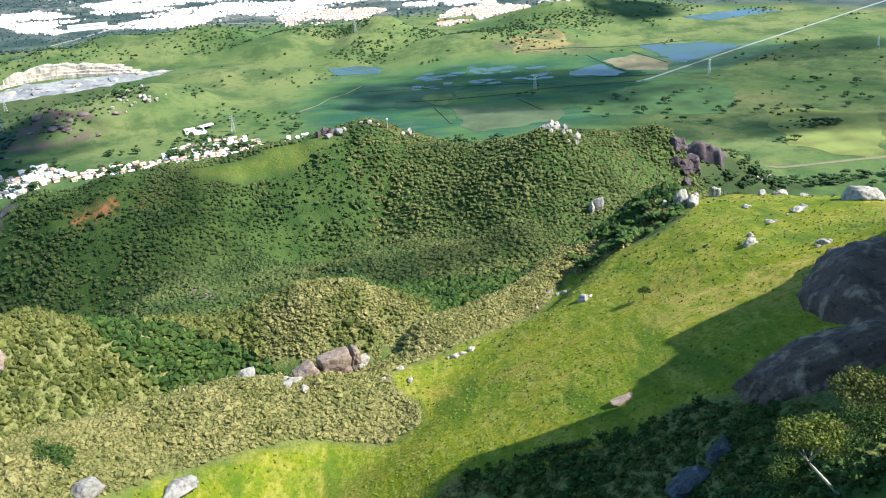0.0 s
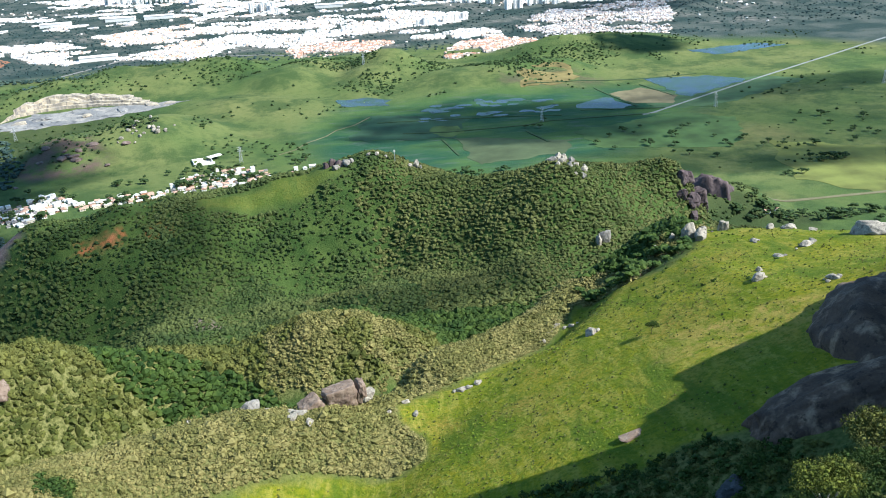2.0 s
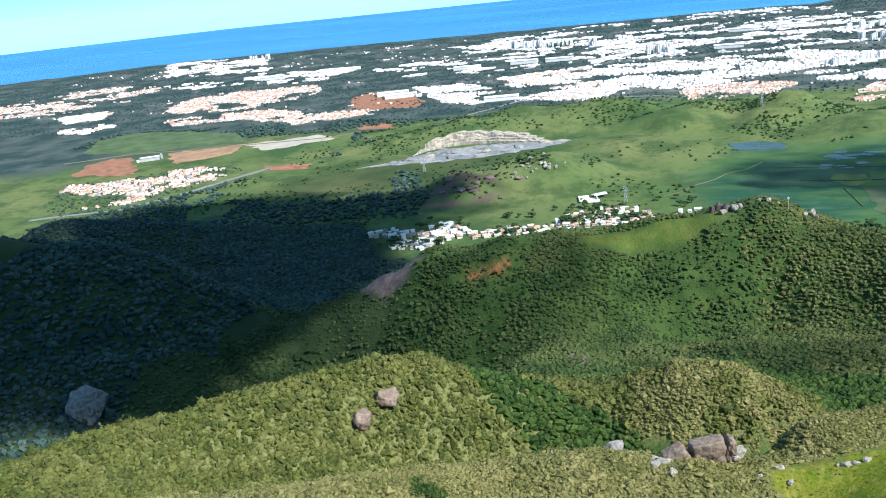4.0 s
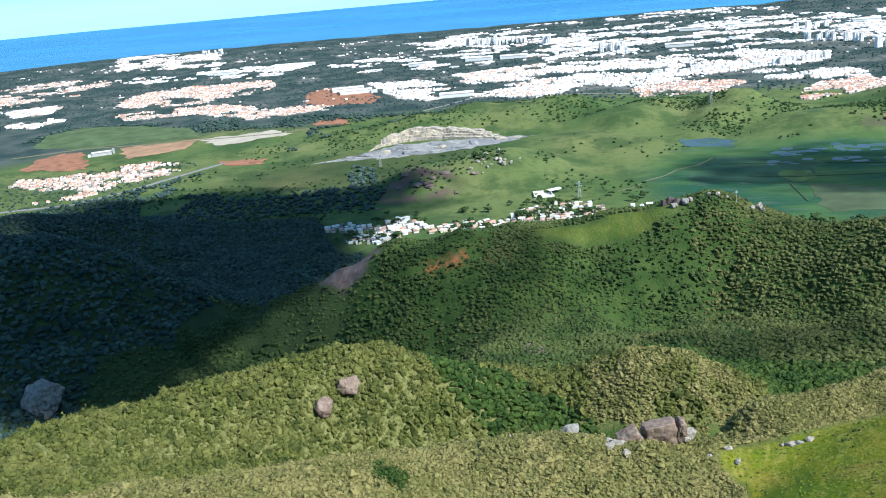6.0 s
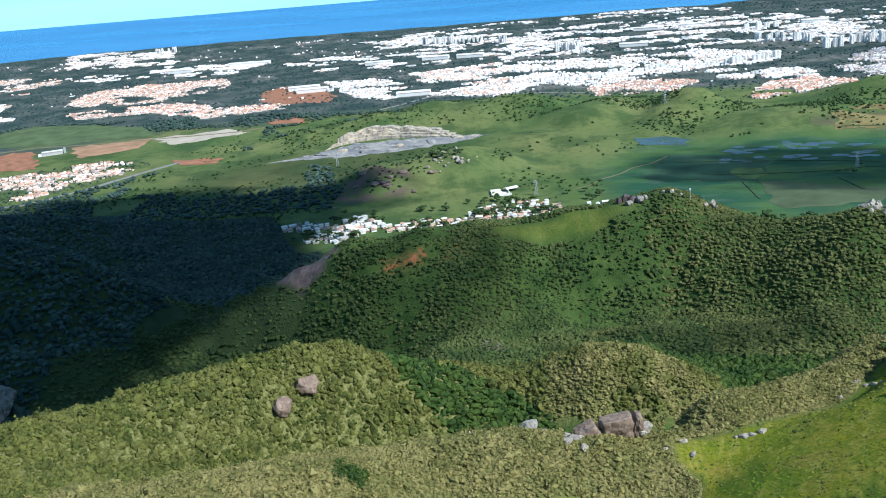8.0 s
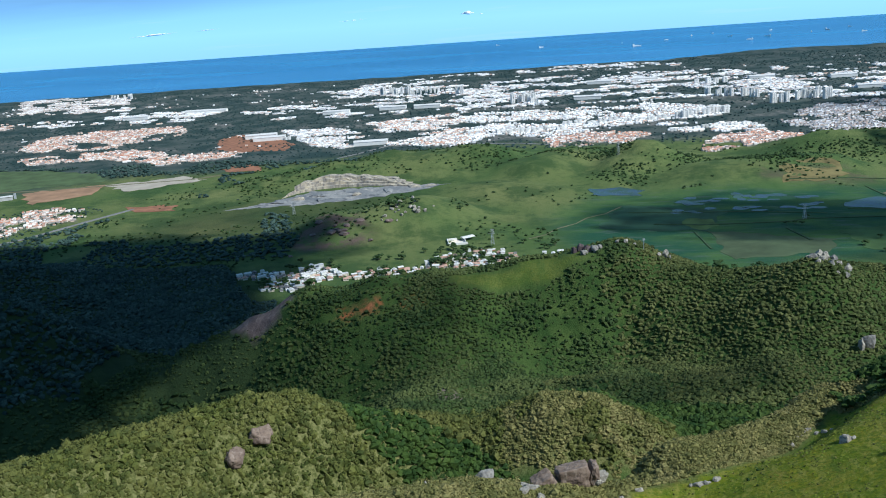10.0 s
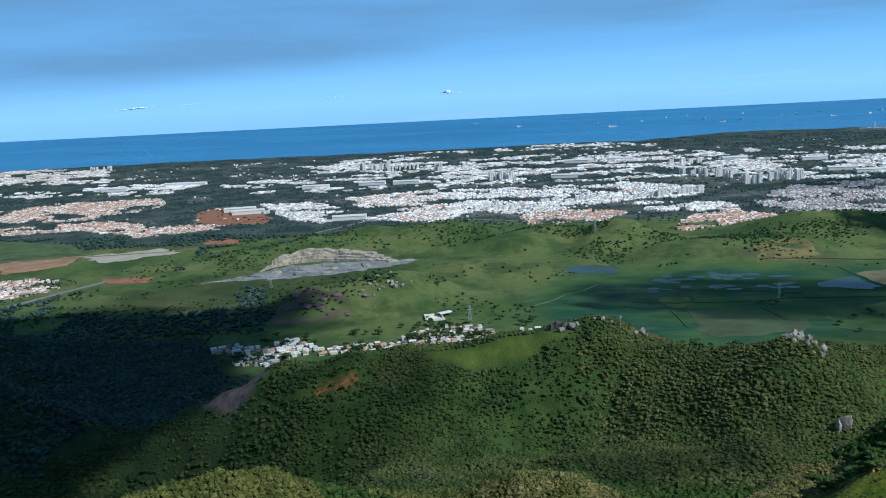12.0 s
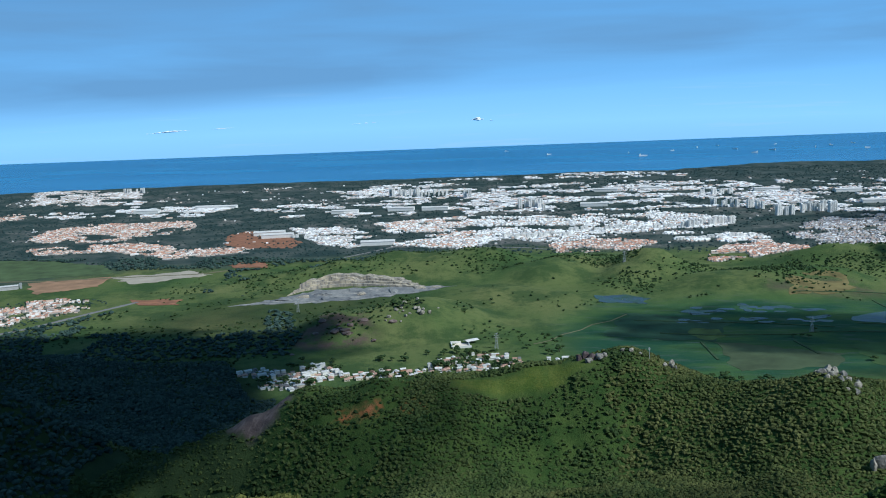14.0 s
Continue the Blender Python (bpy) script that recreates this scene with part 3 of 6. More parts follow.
# ---- rocks ----
def rock_mesh(seed, sx, sy, sz, cuts=7, rough=0.22, detail=4, blocky=0.45):
    """A boulder: a ball broken off along several planes, then weathered by noise."""
    rng = random.Random(seed)
    bm = bmesh.new()
    bmesh.ops.create_icosphere(bm, subdivisions=detail, radius=1)
    planes = [(Vector((rng.uniform(-1, 1), rng.uniform(-1, 1), rng.uniform(-0.3, 0.8))).normalized(), rng.uniform(0.5, 0.82)) for _ in range(cuts)]
    shift = Vector((seed * 3.1, seed * 1.7, seed * 0.9))
    for v in bm.verts:
        p = v.co.copy()
        p = p.lerp(p / max(abs(p.x), abs(p.y), abs(p.z)), blocky)
        p *= 1 + rough * noise.noise(p * 1.2 + shift)
        for n, d in planes:
            over = p.dot(n) - d * (1 + 0.3 * blocky)
            if over > 0:
                p -= n * over * 0.93
        p *= 1 + rough * 0.4 * noise.noise(p * 3.3 + shift) + rough * 0.3 * noise.noise(p * 7 + shift) + rough * 0.16 * noise.noise(p * 17 + shift)
        v.co = Vector((p.x * sx, p.y * sy, p.z * sz))
    for f in bm.faces:
        f.smooth = detail > 3
    return bm


def boulder(x, y, sx, sy, sz, material, label, seed, turn=0.0, sink=0.3, group="", cuts=9, detail=3, blocky=0.4):
    ob = part("boulder", rock_mesh(seed, sx, sy, sz, cuts, 0.3, detail, blocky), material)
    ob.matrix_world = pose(x, y, height(x, y) + sz * (1 - 2 * sink), 0, 0, turn)
    return tagged(ob, label, "boulder", group)


WHITE = "pale weathered granite boulder in the grass"
for k, (x, y, sx, sy, sz) in enumerate([(-82, 236, 5, 4, 5.4), (-58, 247, 7, 5, 4.2), (95, 319, 3.0, 2.4, 3.0), (101, 370, 2.0, 1.6, 1.6), (95, 374, 1.8, 1.4, 1.3), (190, 333, 3.0, 2.2, 2.6), (195, 337, 2.0, 1.5, 1.4), (175, 326, 2.6, 1.8, 1.1),
                                        (216, 332, 9, 5.5, 5.6), (226, 337, 5, 3, 2.4), (152, 298, 3.2, 2.2, 3.4), (159, 311, 1.8, 1.4, 1.6), (167, 273, 2.8, 1.8, 1.6), (181, 360, 2.2, 1.6, 1.6), (204, 374, 3.4, 2.4, 2.6), (198, 380, 3.0, 2.2, 2.6), (210, 364, 2.4, 2, 1.8), (86, 362, 2.2, 1.7, 2.0), (42, 317, 2.6, 1.7, 1.7), (19, 313, 2.2, 1.5, 1.0)]):
    boulder(x, y, sx, sy, sz * 0.68, GREYROCK if k < 2 else PALEROCK, WHITE, 20 + k, 40 * k, 0.34, "boulders on the meadow", 5 if k in (1, 8) else 13, 4, 0.15 if k in (1, 8) else 0.55)
for k, (x, y, sx, sy, sz) in enumerate([(167, 399, 4.0, 3.2, 4.6), (170.5, 394, 3.6, 2.6, 3.8), (173, 397, 2.6, 2.2, 3.0), (184, 400, 2.4, 2.0, 4.0), (187, 402, 1.8, 1.6, 3.0), (151, 401, 1.3, 1.1, 3.0), (160, 403, 1.6, 1.3, 2.2)]):
    boulder(x, y, sx, sy, sz, PALEROCK, "tall pale boulder at the edge of the wood", 50 + k, 55 * k, 0.25, "boulders at the wood's edge", 16, 4, 0.65)


def split_piece(x, y, z, sx, sy, sz, lean, turn, material, label, seed, cuts=1):
    """A piece of the great boulder: a squared block with flat, weathered faces."""
    ob = part("boulder", rock_mesh(seed, sx, sy, sz, cuts, 0.16, 5, 0.66), material)
    ob.matrix_world = pose(x, y, z, 0, lean, turn)
    return tagged(ob, label, "boulder", "pieces of the split boulder")


base = height(-5, 304)
split_piece(-16.6, 302.0, base + 1.2, 4.6, 4.2, 3.5, -24, 22, BROWNROCK, "tilted end block of a pinkish brown granite boulder", 60)
split_piece(-6.0, 306, base + 3.0, 6.3, 4.6, 4.7, -5, 16, BROWNROCK, "large flat-faced block of pinkish brown granite", 61)
split_piece(1.6, 308.2, base + 2.8, 2.0, 4.0, 4.0, 4, 14, BROWNROCK, "upright paler slab split from the great boulder", 73)
split_piece(4.6, 308.6, base + 1.0, 2.0, 2.6, 2.2, 14, 30, PALEROCK, "pale broken end of the split boulder", 74, 7)
split_piece(3.6, 306.0, base + 0.4, 1.8, 1.8, 1.3, 0, 60, PALEROCK, "pale broken end of the split boulder", 75, 7)
split_piece(-21.5, 297.5, height(-21.5, 297.5) + 0.6, 1.8, 1.4, 0.9, 8, 10, PALEROCK, "flat pale stone beside the split boulder", 76, 5)
split_piece(-23.5, 293.5, height(-23.5, 293.5) + 0.7, 2.2, 1.4, 0.8, -6, 30, PALEROCK, "flat pale stone beside the split boulder", 77, 5)
for k, (x, y, q) in enumerate([(-20, 296, 1.8), (-17, 291, 1.6), (-24, 299, 1.3), (12, 303, 1.2), (22, 303, 1.2), (45, 317, 1.0), (49, 319, 1.4), (-60, 296, 1.2), (-33, 302, 1.0)]):
    boulder(x, y, q * 1.5, q, q * 0.7, PALEROCK, "broken pale stone at the scrub's edge", 110 + k, 70 * k, 0.2, "stones along the scrub")
boulder(-137, 329, 5.4, 4.2, 3.6, BROWNROCK, "rounded brown boulder on the wooded knoll", 62, 20, 0.25, "boulders on the knoll", 6, 4, 0.35)
boulder(-144, 315, 4.6, 4, 3.8, BROWNROCK, "rounded brown boulder on the wooded knoll", 63, 80, 0.3, "boulders on the knoll", 6, 4, 0.35)
boulder(-40, 306, 4, 3, 2.4, GREYROCK, "smooth pale boulder on the scrub ridge", 64, 10, 0.15)
boulder(-371, 419, 14, 11, 10, GREYROCK, "huge grey boulder in the shaded valley", 65, 10, 0.25, "", 7, 5, 0.5)
for k, (x, y, sx, sz) in enumerate([(-6, 621, 2.6, 2.4), (-2, 623, 3.2, 3.4), (3, 621, 4.2, 3.0), (8, 619, 3.4, 2.4), (11, 622, 2.6, 2.0), (1, 616, 3.0, 1.8)]):
    boulder(x, y, sx, sx * 0.8, sz, HILLROCK if k < 3 else GREYROCK, "dark rock standing on the hill's crest", 66 + k, 50 * k, 0.2, "rocks of the crest", 12, 4, 0.5)
for k, (x, y, sx, sz) in enumerate([(57, 628, 2.4, 4.2), (53, 627, 2.2, 2.4), (60, 626, 1.6, 2.4), (24, 628, 1.8, 1.4), (30, 628, 2.2, 1.5), (36, 627, 1.6, 1.2), (96, 604, 3.0, 1.2), (108, 603, 2.4, 1.2)]):
    boulder(x, y, sx, sx * 0.8, sz, PALEROCK, "pale rock on the hill's crest", 80 + k, 60 * k, 0.25, "pale rocks of the crest", 12, 3, 0.5)
for k, (x, y, q) in enumerate([(142, 569, 2.4), (146, 572, 3.4), (150, 572, 3.0), (155, 574, 2.6), (147, 564, 2.4), (139, 571, 1.8), (151, 560, 2.2), (156, 563, 2.0), (160, 560, 2.4), (158, 552, 2.0), (152, 551, 1.6), (143, 560, 1.6), (163, 568, 1.8)]):
    boulder(x, y, q * 1.2, q, q * 1.25, PALEROCK if k % 3 else GREYROCK, "pale rock heaped on the hill's summit", 140 + k, 50 * k, 0.36, "rocks of the summit", 13, 3, 0.6)
boulder(158, 505, 4.2, 3.2, 5.4, GREYROCK, "grey crag rising from the wood", 71, 20, 0.16, "", 14, 4, 0.25)
boulder(154, 502, 2.4, 2.2, 4.4, PALEROCK, "grey crag rising from the wood", 75, 60, 0.2, "", 12, 4, 0.5)
boulder(79, 221, 5.5, 2.6, 1.2, BROWNROCK, "flat slab lying in the grass", 72, 25, 0.52)
# dark domes of the shoulder
for k, (x, y, z, sx, sy, sz, turn) in enumerate([(168.0, 206.0, 153.8, 37, 54, 36, 3), (125, 191.5, 165.5, 33, 13, 12.5, -8)]):
    dome = part("granite_dome", rock_mesh(81 + k, sx, sy, sz, 1, 0.12, 6, 0.04), DARKROCK)
    dome.matrix_world = pose(x, y, z, 0, -24 * k, turn)
    tagged(dome, "huge dark granite dome beside the grassy slope", "granite dome", "granite domes of the shoulder")
# unseen rock ridge beside them, added and shaped to shade the meadow
SHADE_CREST = [(214, 252, 204), (204, 236, 218), (182, 219, 233), (177, 207, 231), (173, 196, 239), (168.5, 184, 242), (170, 180, 268), (172, 170, 278), (177, 155, 290), (184, 138, 290), (192, 118, 275), (198, 98, 245)]
bm = bmesh.new()
rows = []
for (x0, y0, z0), (x1, y1, z1) in zip(SHADE_CREST, SHADE_CREST[1:]):
    for k in range(6):
        t = k / 6
        x, y, z = x0 + (x1 - x0) * t, y0 + (y1 - y0) * t, z0 + (z1 - z0) * t
        jag = 1.3 * noise.noise(Vector((x * 0.2, y * 0.2, 5))) + 0.6 * noise.noise(Vector((x * 0.7, y * 0.7, 2)))
        rows.append([bm.verts.new((x + u, y + v, w)) for u, v, w in ((-9, 3, 140), (-7, 2.4, z - 30), (-3 + jag, 1, z - 9), (0, 0, z + jag), (8, -3, z - 2), (30, -10, z - 18 + jag), (60, -20, 140))])
for r0, r1 in zip(rows, rows[1:]):
    for k in range(6):
        f = bm.faces.new((r0[k], r1[k], r1[k + 1], r0[k + 1]))
        f.smooth = True
for r in (rows[0], rows[-1]):
    bm.faces.new(r)
bmesh.ops.recalc_face_normals(bm, faces=bm.faces[:])
tagged(part("shade_ridge", bm, DARKROCK), "added dark granite ridge, out of view, that shades the meadow", "rock", kind="structure")
for k, (x, y, sx, sy, turn) in enumerate([(79, 173.5, 7.0, 3.6, 14), (88, 177.5, 5.0, 2.4, 30), (70, 170, 3.4, 2.2, 5)]):
    slab = part("rock_slab", rock_mesh(130 + k, sx, sy, 1.5, 4, 0.25, 4, 0.5), SHADEROCK)
    slab.matrix_world = pose(x, y, height(x, y) + 0.9, 0, -14, turn)
    tagged(slab, "grey rock slab among shaded bushes, tinted blue for reflected sky", "rock slab", "rock slabs below the dome")
# rocky hill behind the wood
hump = part("rock_hill", rock_mesh(90, 27, 26, 38, 2, 0.2, 5, 0.0), HILLROCK)
hump.matrix_world = pose(327, 730, 9, 0, 0, 10)
tagged(hump, "dark purple-brown rock hill behind the wood", "rock hill")

# crags at the right end of the large hill
for k, (x, y, q) in enumerate([(240, 588, 9), (246, 582, 10), (252, 590, 11), (247, 596, 9), (257, 596, 9), (236, 580, 7), (243, 574, 7), (262, 602, 8)]):
    boulder(x, y, q * 0.6, q * 0.5, q * 0.6, HILLROCK, "brown crag between bushes at the hill's end", 160 + k, 65 * k, 0.3, "crags of the hill's end")
# rocks strewn over the hillock before the quarry
rng = random.Random(5)
for k in range(22):
    x, y, q = -232 + rng.gauss(0, 16), 1128 + rng.gauss(0, 15), rng.uniform(1.2, 3.2)
    boulder(x, y, q * 1.4, q, q, PALEROCK, "grey rock strewn over the grassy hillock", 180 + k, 40 * k, 0.3, "rocks of the hillock", 7, 2)
for k in range(12):
    x, y, q = -315 + rng.gauss(0, 26), 1080 + rng.gauss(0, 22), rng.uniform(2.0, 5.0)
    boulder(x, y, q * 1.6, q * 1.2, q * 0.6, SLABROCK, "flat brown outcrop on the bare hillside", 210 + k, 50 * k, 0.4, "outcrops of the hillside", 6, 2)
# broken pieces lying round the meadow's boulders
rng = random.Random(9)
for k, (x, y, reach) in enumerate([(95, 319, 3), (101, 370, 3), (91, 368, 5), (190, 333, 4), (175, 326, 3), (152, 298, 3), (167, 273, 3), (204, 374, 4), (42, 317, 3), (169, 396, 5), (-80, 239, 4), (181, 360, 4)]):
    for j in range(4):
        q = rng.uniform(0.4, 1.0)
        px1, py1 = x + rng.gauss(0, reach * 0.7), y + rng.gauss(0, reach * 0.45)
        boulder(px1, py1, q * 1.5, q, q * 0.8, GREYROCK if j == 0 else PALEROCK, "broken granite piece beside a boulder", 300 + 4 * k + j, 53 * j + 20 * k, 0.25, "broken pieces on the meadow", 12, 2, 0.55)

# ---- town and city ----
streets = np.zeros(len(px))


def quarter(x, y, corners, fill, tile):
    """How closely a district is built up at each point."""
    core = within(x, y, corners, 22.0)
    inside = core + 0.4 * rolls(x, y * 1.5, 60, 20) + 0.25 * rolls(x, y, 25, 24)
    rows = 0.8 * rolls(x, y * 2.4, tile * 2, 21) + 0.9 * rolls(x, y * 1.8, tile * 0.8, 22) + 0.7 * rolls(x, y * 1.2, 30, 23) + 0.3 * rolls(x, y, 13, 26)
    return np.where((inside > 0.5) & (core > 0.02), smooth(-0.05, 0.4, rows - fill - 0.1), 0.0)


def city(name, corners, count, roofs, label, seed, fill=0.0, size=(2.6, 5.2), high=(1.6, 3.0), tile=90):
    """Many small houses joined, inside a polygon of the plain."""
    rng = np.random.default_rng(seed)
    np.maximum(streets, quarter(px, py, corners, fill, tile) * (pr > 1000), out=streets)
    box_x, box_y = [c[0] for c in corners], [c[1] for c in corners]
    x, y = rng.uniform(min(box_x) - 40, max(box_x) + 40, count * 12), rng.uniform(min(box_y) - 40, max(box_y) + 40, count * 12)
    keep = np.where((rng.uniform(size=len(x)) < 0.9 * quarter(x, y, corners, fill, tile)) & (relief(x, y) < 13) & (np.hypot(x, y) < shore(x, y) - 40))[0][:count]
    x, y = x[keep], y[keep]
    # line the houses up along streets
    x, y = np.round(x / 6) * 6 + rng.uniform(-2, 2, len(x)), np.round(y / 9) * 9 + rng.uniform(-3, 3, len(y))
    n = len(x)
    w, d = rng.uniform(*size, n), rng.uniform(*size, n)
    w = np.where(rng.uniform(size=n) < 0.07, w * 2.8, w)
    h = rng.uniform(*high, n)
    z = relief(x, y) - 0.4
    t = rng.choice([0.2, 0.36, 0.5], n)
    gable = np.where(rng.uniform(size=n) < 0.55, 1.6, 0.25)
    cx = np.array([-1, 1, 1, -1, -1, 1, 1, -1, -0.95, 0.95]) / 2
    cy = np.array([-1, -1, 1, 1, -1, -1, 1, 1, 0, 0]) / 2
    lx, ly = w[:, None] * cx, d[:, None] * cy
    lz = np.concatenate([np.zeros((n, 4)), np.repeat(h[:, None], 4, 1), np.repeat((h + gable)[:, None], 2, 1)], 1)
    vx = x[:, None] + lx * np.cos(t)[:, None] - ly * np.sin(t)[:, None]
    vy = y[:, None] + lx * np.sin(t)[:, None] + ly * np.cos(t)[:, None]
    verts = np.stack([vx, vy, z[:, None] + lz], -1).reshape(-1, 3)
    tri = np.array([[0, 1, 5], [0, 5, 4], [1, 2, 6], [1, 6, 5], [2, 3, 7], [2, 7, 6], [3, 0, 4], [3, 4, 7], [4, 8, 7], [5, 6, 9], [4, 5, 9], [4, 9, 8], [6, 7, 8], [6, 8, 9]])
    faces = (tri[None] + (np.arange(n) * 10)[:, None, None]).reshape(-1, 3)
    slots = np.tile([0] * 10 + [1] * 4, n)
    return tagged(new(name, mesh_of(name, verts, faces, [WARMWALL if roofs in (TERRAROOF, SHADEROOF, SHADEROOF2) else CITYWALL, roofs], slots=slots)), label, "city", kind="stuff")


city("city_district", [(-2022, 3118), (-1889, 3137), (-1604, 3112), (-1464, 2854), (-1454, 2633), (-1738, 2670)], 1728, SHADEROOF2, "pale crowded houses of a district on the coast", 31, -0.3, (4, 9))
city("city_district", [(-1342, 2456), (-1475, 2781), (-1369, 2682), (-1184, 2559), (-1048, 2567), (-982, 2463), (-1041, 2348), (-1169, 2329)], 648, CITYROOF, "white sheds and houses of a works district", 32, 0.0, (6, 15))
city("city_district", [(-1642, 2518), (-1495, 2512), (-1300, 2378), (-1389, 2328), (-1508, 2308)], 187, CITYROOF, "scattered white sheds beside the woods", 33, 0.2, (5, 12))
city("city_district", [(-1315, 2003), (-1331, 2175), (-1207, 2202), (-1013, 2246), (-952, 2146), (-978, 2009), (-937, 1907), (-975, 1839), (-1115, 1902), (-1254, 1907)], 2160, TERRAROOF, "close-built terracotta and white houses", 34, -0.35, (3, 6))
city("city_district", [(-1194, 1812), (-1101, 1878), (-975, 1890), (-849, 1787), (-685, 1805), (-657, 1768), (-812, 1680), (-995, 1779), (-1071, 1736), (-1130, 1712)], 1224, TERRAROOF, "terracotta houses at the edge of the pasture", 35, -0.1, (3, 6))
city("city_district", [(-695, 2082), (-582, 2098), (-485, 1978), (-396, 1856), (-488, 1792), (-576, 1868)], 1080, CITYROOF, "white and terracotta houses round a works", 36, -0.3, (3, 6))
city("city_district", [(-495, 2138), (-284, 2256), (-226, 1775), (-385, 1804), (-428, 1952)], 2160, TERRAWHITE, "dense white and terracotta low-rise district", 37, -0.4, (3, 6))
city("city_district", [(-932, 2440), (-937, 2594), (-611, 2516), (-327, 2565), (-290, 2312), (-407, 2271), (-613, 2272), (-812, 2280)], 1368, CITYROOF, "white houses and long sheds among trees", 38, 0.0, (5, 12))
city("city_district", [(-878, 2891), (-667, 3094), (-376, 2967), (-320, 2563), (-456, 2557), (-641, 2645)], 1080, CITYROOF, "distant white houses round a group of towers", 39, -0.05, (6, 13))
city("city_district", [(-281, 2235), (-173, 2212), (157, 2266), (331, 2165), (315, 2019), (136, 1968), (4, 1927), (15, 1879), (-53, 1818), (-172, 1880), (-228, 1788)], 3744, WHITEROOF, "dense white low-rise district on the plain", 40, -0.5, (3, 6.5))
city("city_district", [(-63, 1778), (-2, 1853), (128, 1846), (135, 1796), (76, 1700), (3, 1692), (-50, 1718)], 792, TERRAROOF, "terracotta houses at the foot of the hills", 41, -0.4, (3, 6))
city("city_district", [(203, 1641), (271, 1768), (373, 1806), (418, 1732), (344, 1663), (289, 1630), (215, 1589)], 1008, TERRAROOF, "terracotta and white houses at the city's edge", 42, -0.45, (3, 6))
city("city_district", [(169, 1930), (348, 1906), (342, 1811), (190, 1801)], 504, WHITEROOF, "white houses beside the apartment rows", 43, -0.3, (4, 8))
city("city_district", [(401, 1920), (523, 2123), (743, 2173), (824, 2154), (652, 1697), (579, 1683), (408, 1690), (427, 1812)], 3024, SHADEROOF, "grey roofs of a crowded old district", 44, -0.45, (3, 6))
city("city_district", [(-364, 2928), (29, 3058), (560, 2987), (1000, 2939), (1117, 2895), (857, 2209), (547, 2219), (377, 2374), (160, 2310), (-123, 2319), (-294, 2346)], 4680, CITYROOF, "white houses, sheds and blocks among trees", 45, 0.05, (5, 13))
city("city_district", [(-563, 3178), (-178, 3460), (336, 3375), (336, 3192), (-164, 3164), (-535, 3016)], 302, CITYROOF, "low white houses near the beach", 46, 0.1, (6, 14))
city("city_district", [(-2329, 2415), (-1965, 2462), (-1642, 2518), (-1478, 2261), (-1625, 2025), (-1926, 1985)], 1080, TERRAROOF, "terracotta and white houses of an outer district", 47, 0.0, (4, 8))
city("suburb", [(-1031, 1229), (-945, 1254), (-869, 1297), (-780, 1320), (-737, 1296), (-789, 1166), (-835, 1095), (-897, 1054), (-960, 1110)], 620, TERRAROOF, "terracotta-roofed houses of a small suburb", 52, -0.05, (3.0, 5.6))
city("city_district", [(-1450, 1752), (-1343, 1822), (-1285, 1748), (-1385, 1676)], 240, TERRAWHITE, "white and terracotta houses at the city's edge", 48, -0.4, (4, 7))
city("city_district", [(-1601, 1970), (-1490, 1992), (-1418, 1890), (-1509, 1850)], 60, WHITEROOF, "large white sheds at the city's edge", 49, -0.6, (14, 30))
city("scattered_houses", [(-2200, 2900), (-1500, 3080), (0, 3200), (1000, 3250), (1300, 2300), (900, 1750), (450, 1740), (-50, 1760), (-500, 1780), (-1100, 1800), (-1900, 2000)], 504, CITYROOF, "scattered small houses between the districts", 54, 0.4, (3, 6))
ground_mesh.attributes.new("streets", "FLOAT", "POINT").data.foreach_set("value", np.clip(streets, 0, 1).astype(np.float32))

# ---- clouds above, whose shadows lie on the land ----
def cloud_material(dense):
    m = Mat("cloud", 1.0)
    m.color((0.9, 0.9, 0.92))
    coord = m.nodes.new("ShaderNodeTexCoord").outputs["Object"]
    length = m.nodes.new("ShaderNodeVectorMath")
    length.operation = "LENGTH"
    m.links.new(coord, length.inputs[0])
    n = m.nodes.new("ShaderNodeTexNoise")
    n.inputs["Scale"].default_value, n.inputs["Detail"].default_value = 2.2, 5.0
    m.links.new(coord, n.inputs["Vector"])
    rim = m.nodes.new("ShaderNodeMath")
    rim.operation = "ADD"
    m.links.new(length.outputs["Value"], rim.inputs[0])
    m.links.new(m.span(n.outputs["Fac"], 0.25, 0.75, -0.35, 0.35), rim.inputs[1])
    m.links.new(m.span(rim.outputs[0], 0.66, 1.0, dense, 0.0), m.bsdf.inputs["Alpha"])
    return m.data


THICK, MIDDLE, THIN, VEIL = cloud_material(0.995), cloud_material(0.82), cloud_material(0.6), cloud_material(0.42)


def cloud(sx, sy, rx, ry, seed, turn=0.0, ground_z=0.0, material=THICK):
    """A flat cumulus, high over the land, whose shade falls round (sx, sy)."""
    up = 1100.0
    k = (up - ground_z) / sun_way.z
    bm = bmesh.new()
    bmesh.ops.create_icosphere(bm, subdivisions=4, radius=1)
    for v in bm.verts:
        puff = 1 + 0.16 * noise.noise(v.co * 3 + Vector((seed, 0, 0)))
        v.co = Vector((v.co.x * puff, v.co.y * puff, max(v.co.z, -0.25) * puff))
    for f in bm.faces:
        f.smooth = True
    ob = part("cloud", bm, material)
    ob.matrix_world = pose(sx + sun_way.x * k, sy + sun_way.y * k, up, 0, 0, turn) @ Matrix.Diagonal((rx, ry, 26, 1))
    return tagged(ob, "flat fair-weather cumulus drifting over the land", "cloud", "clouds over the land", "structure")


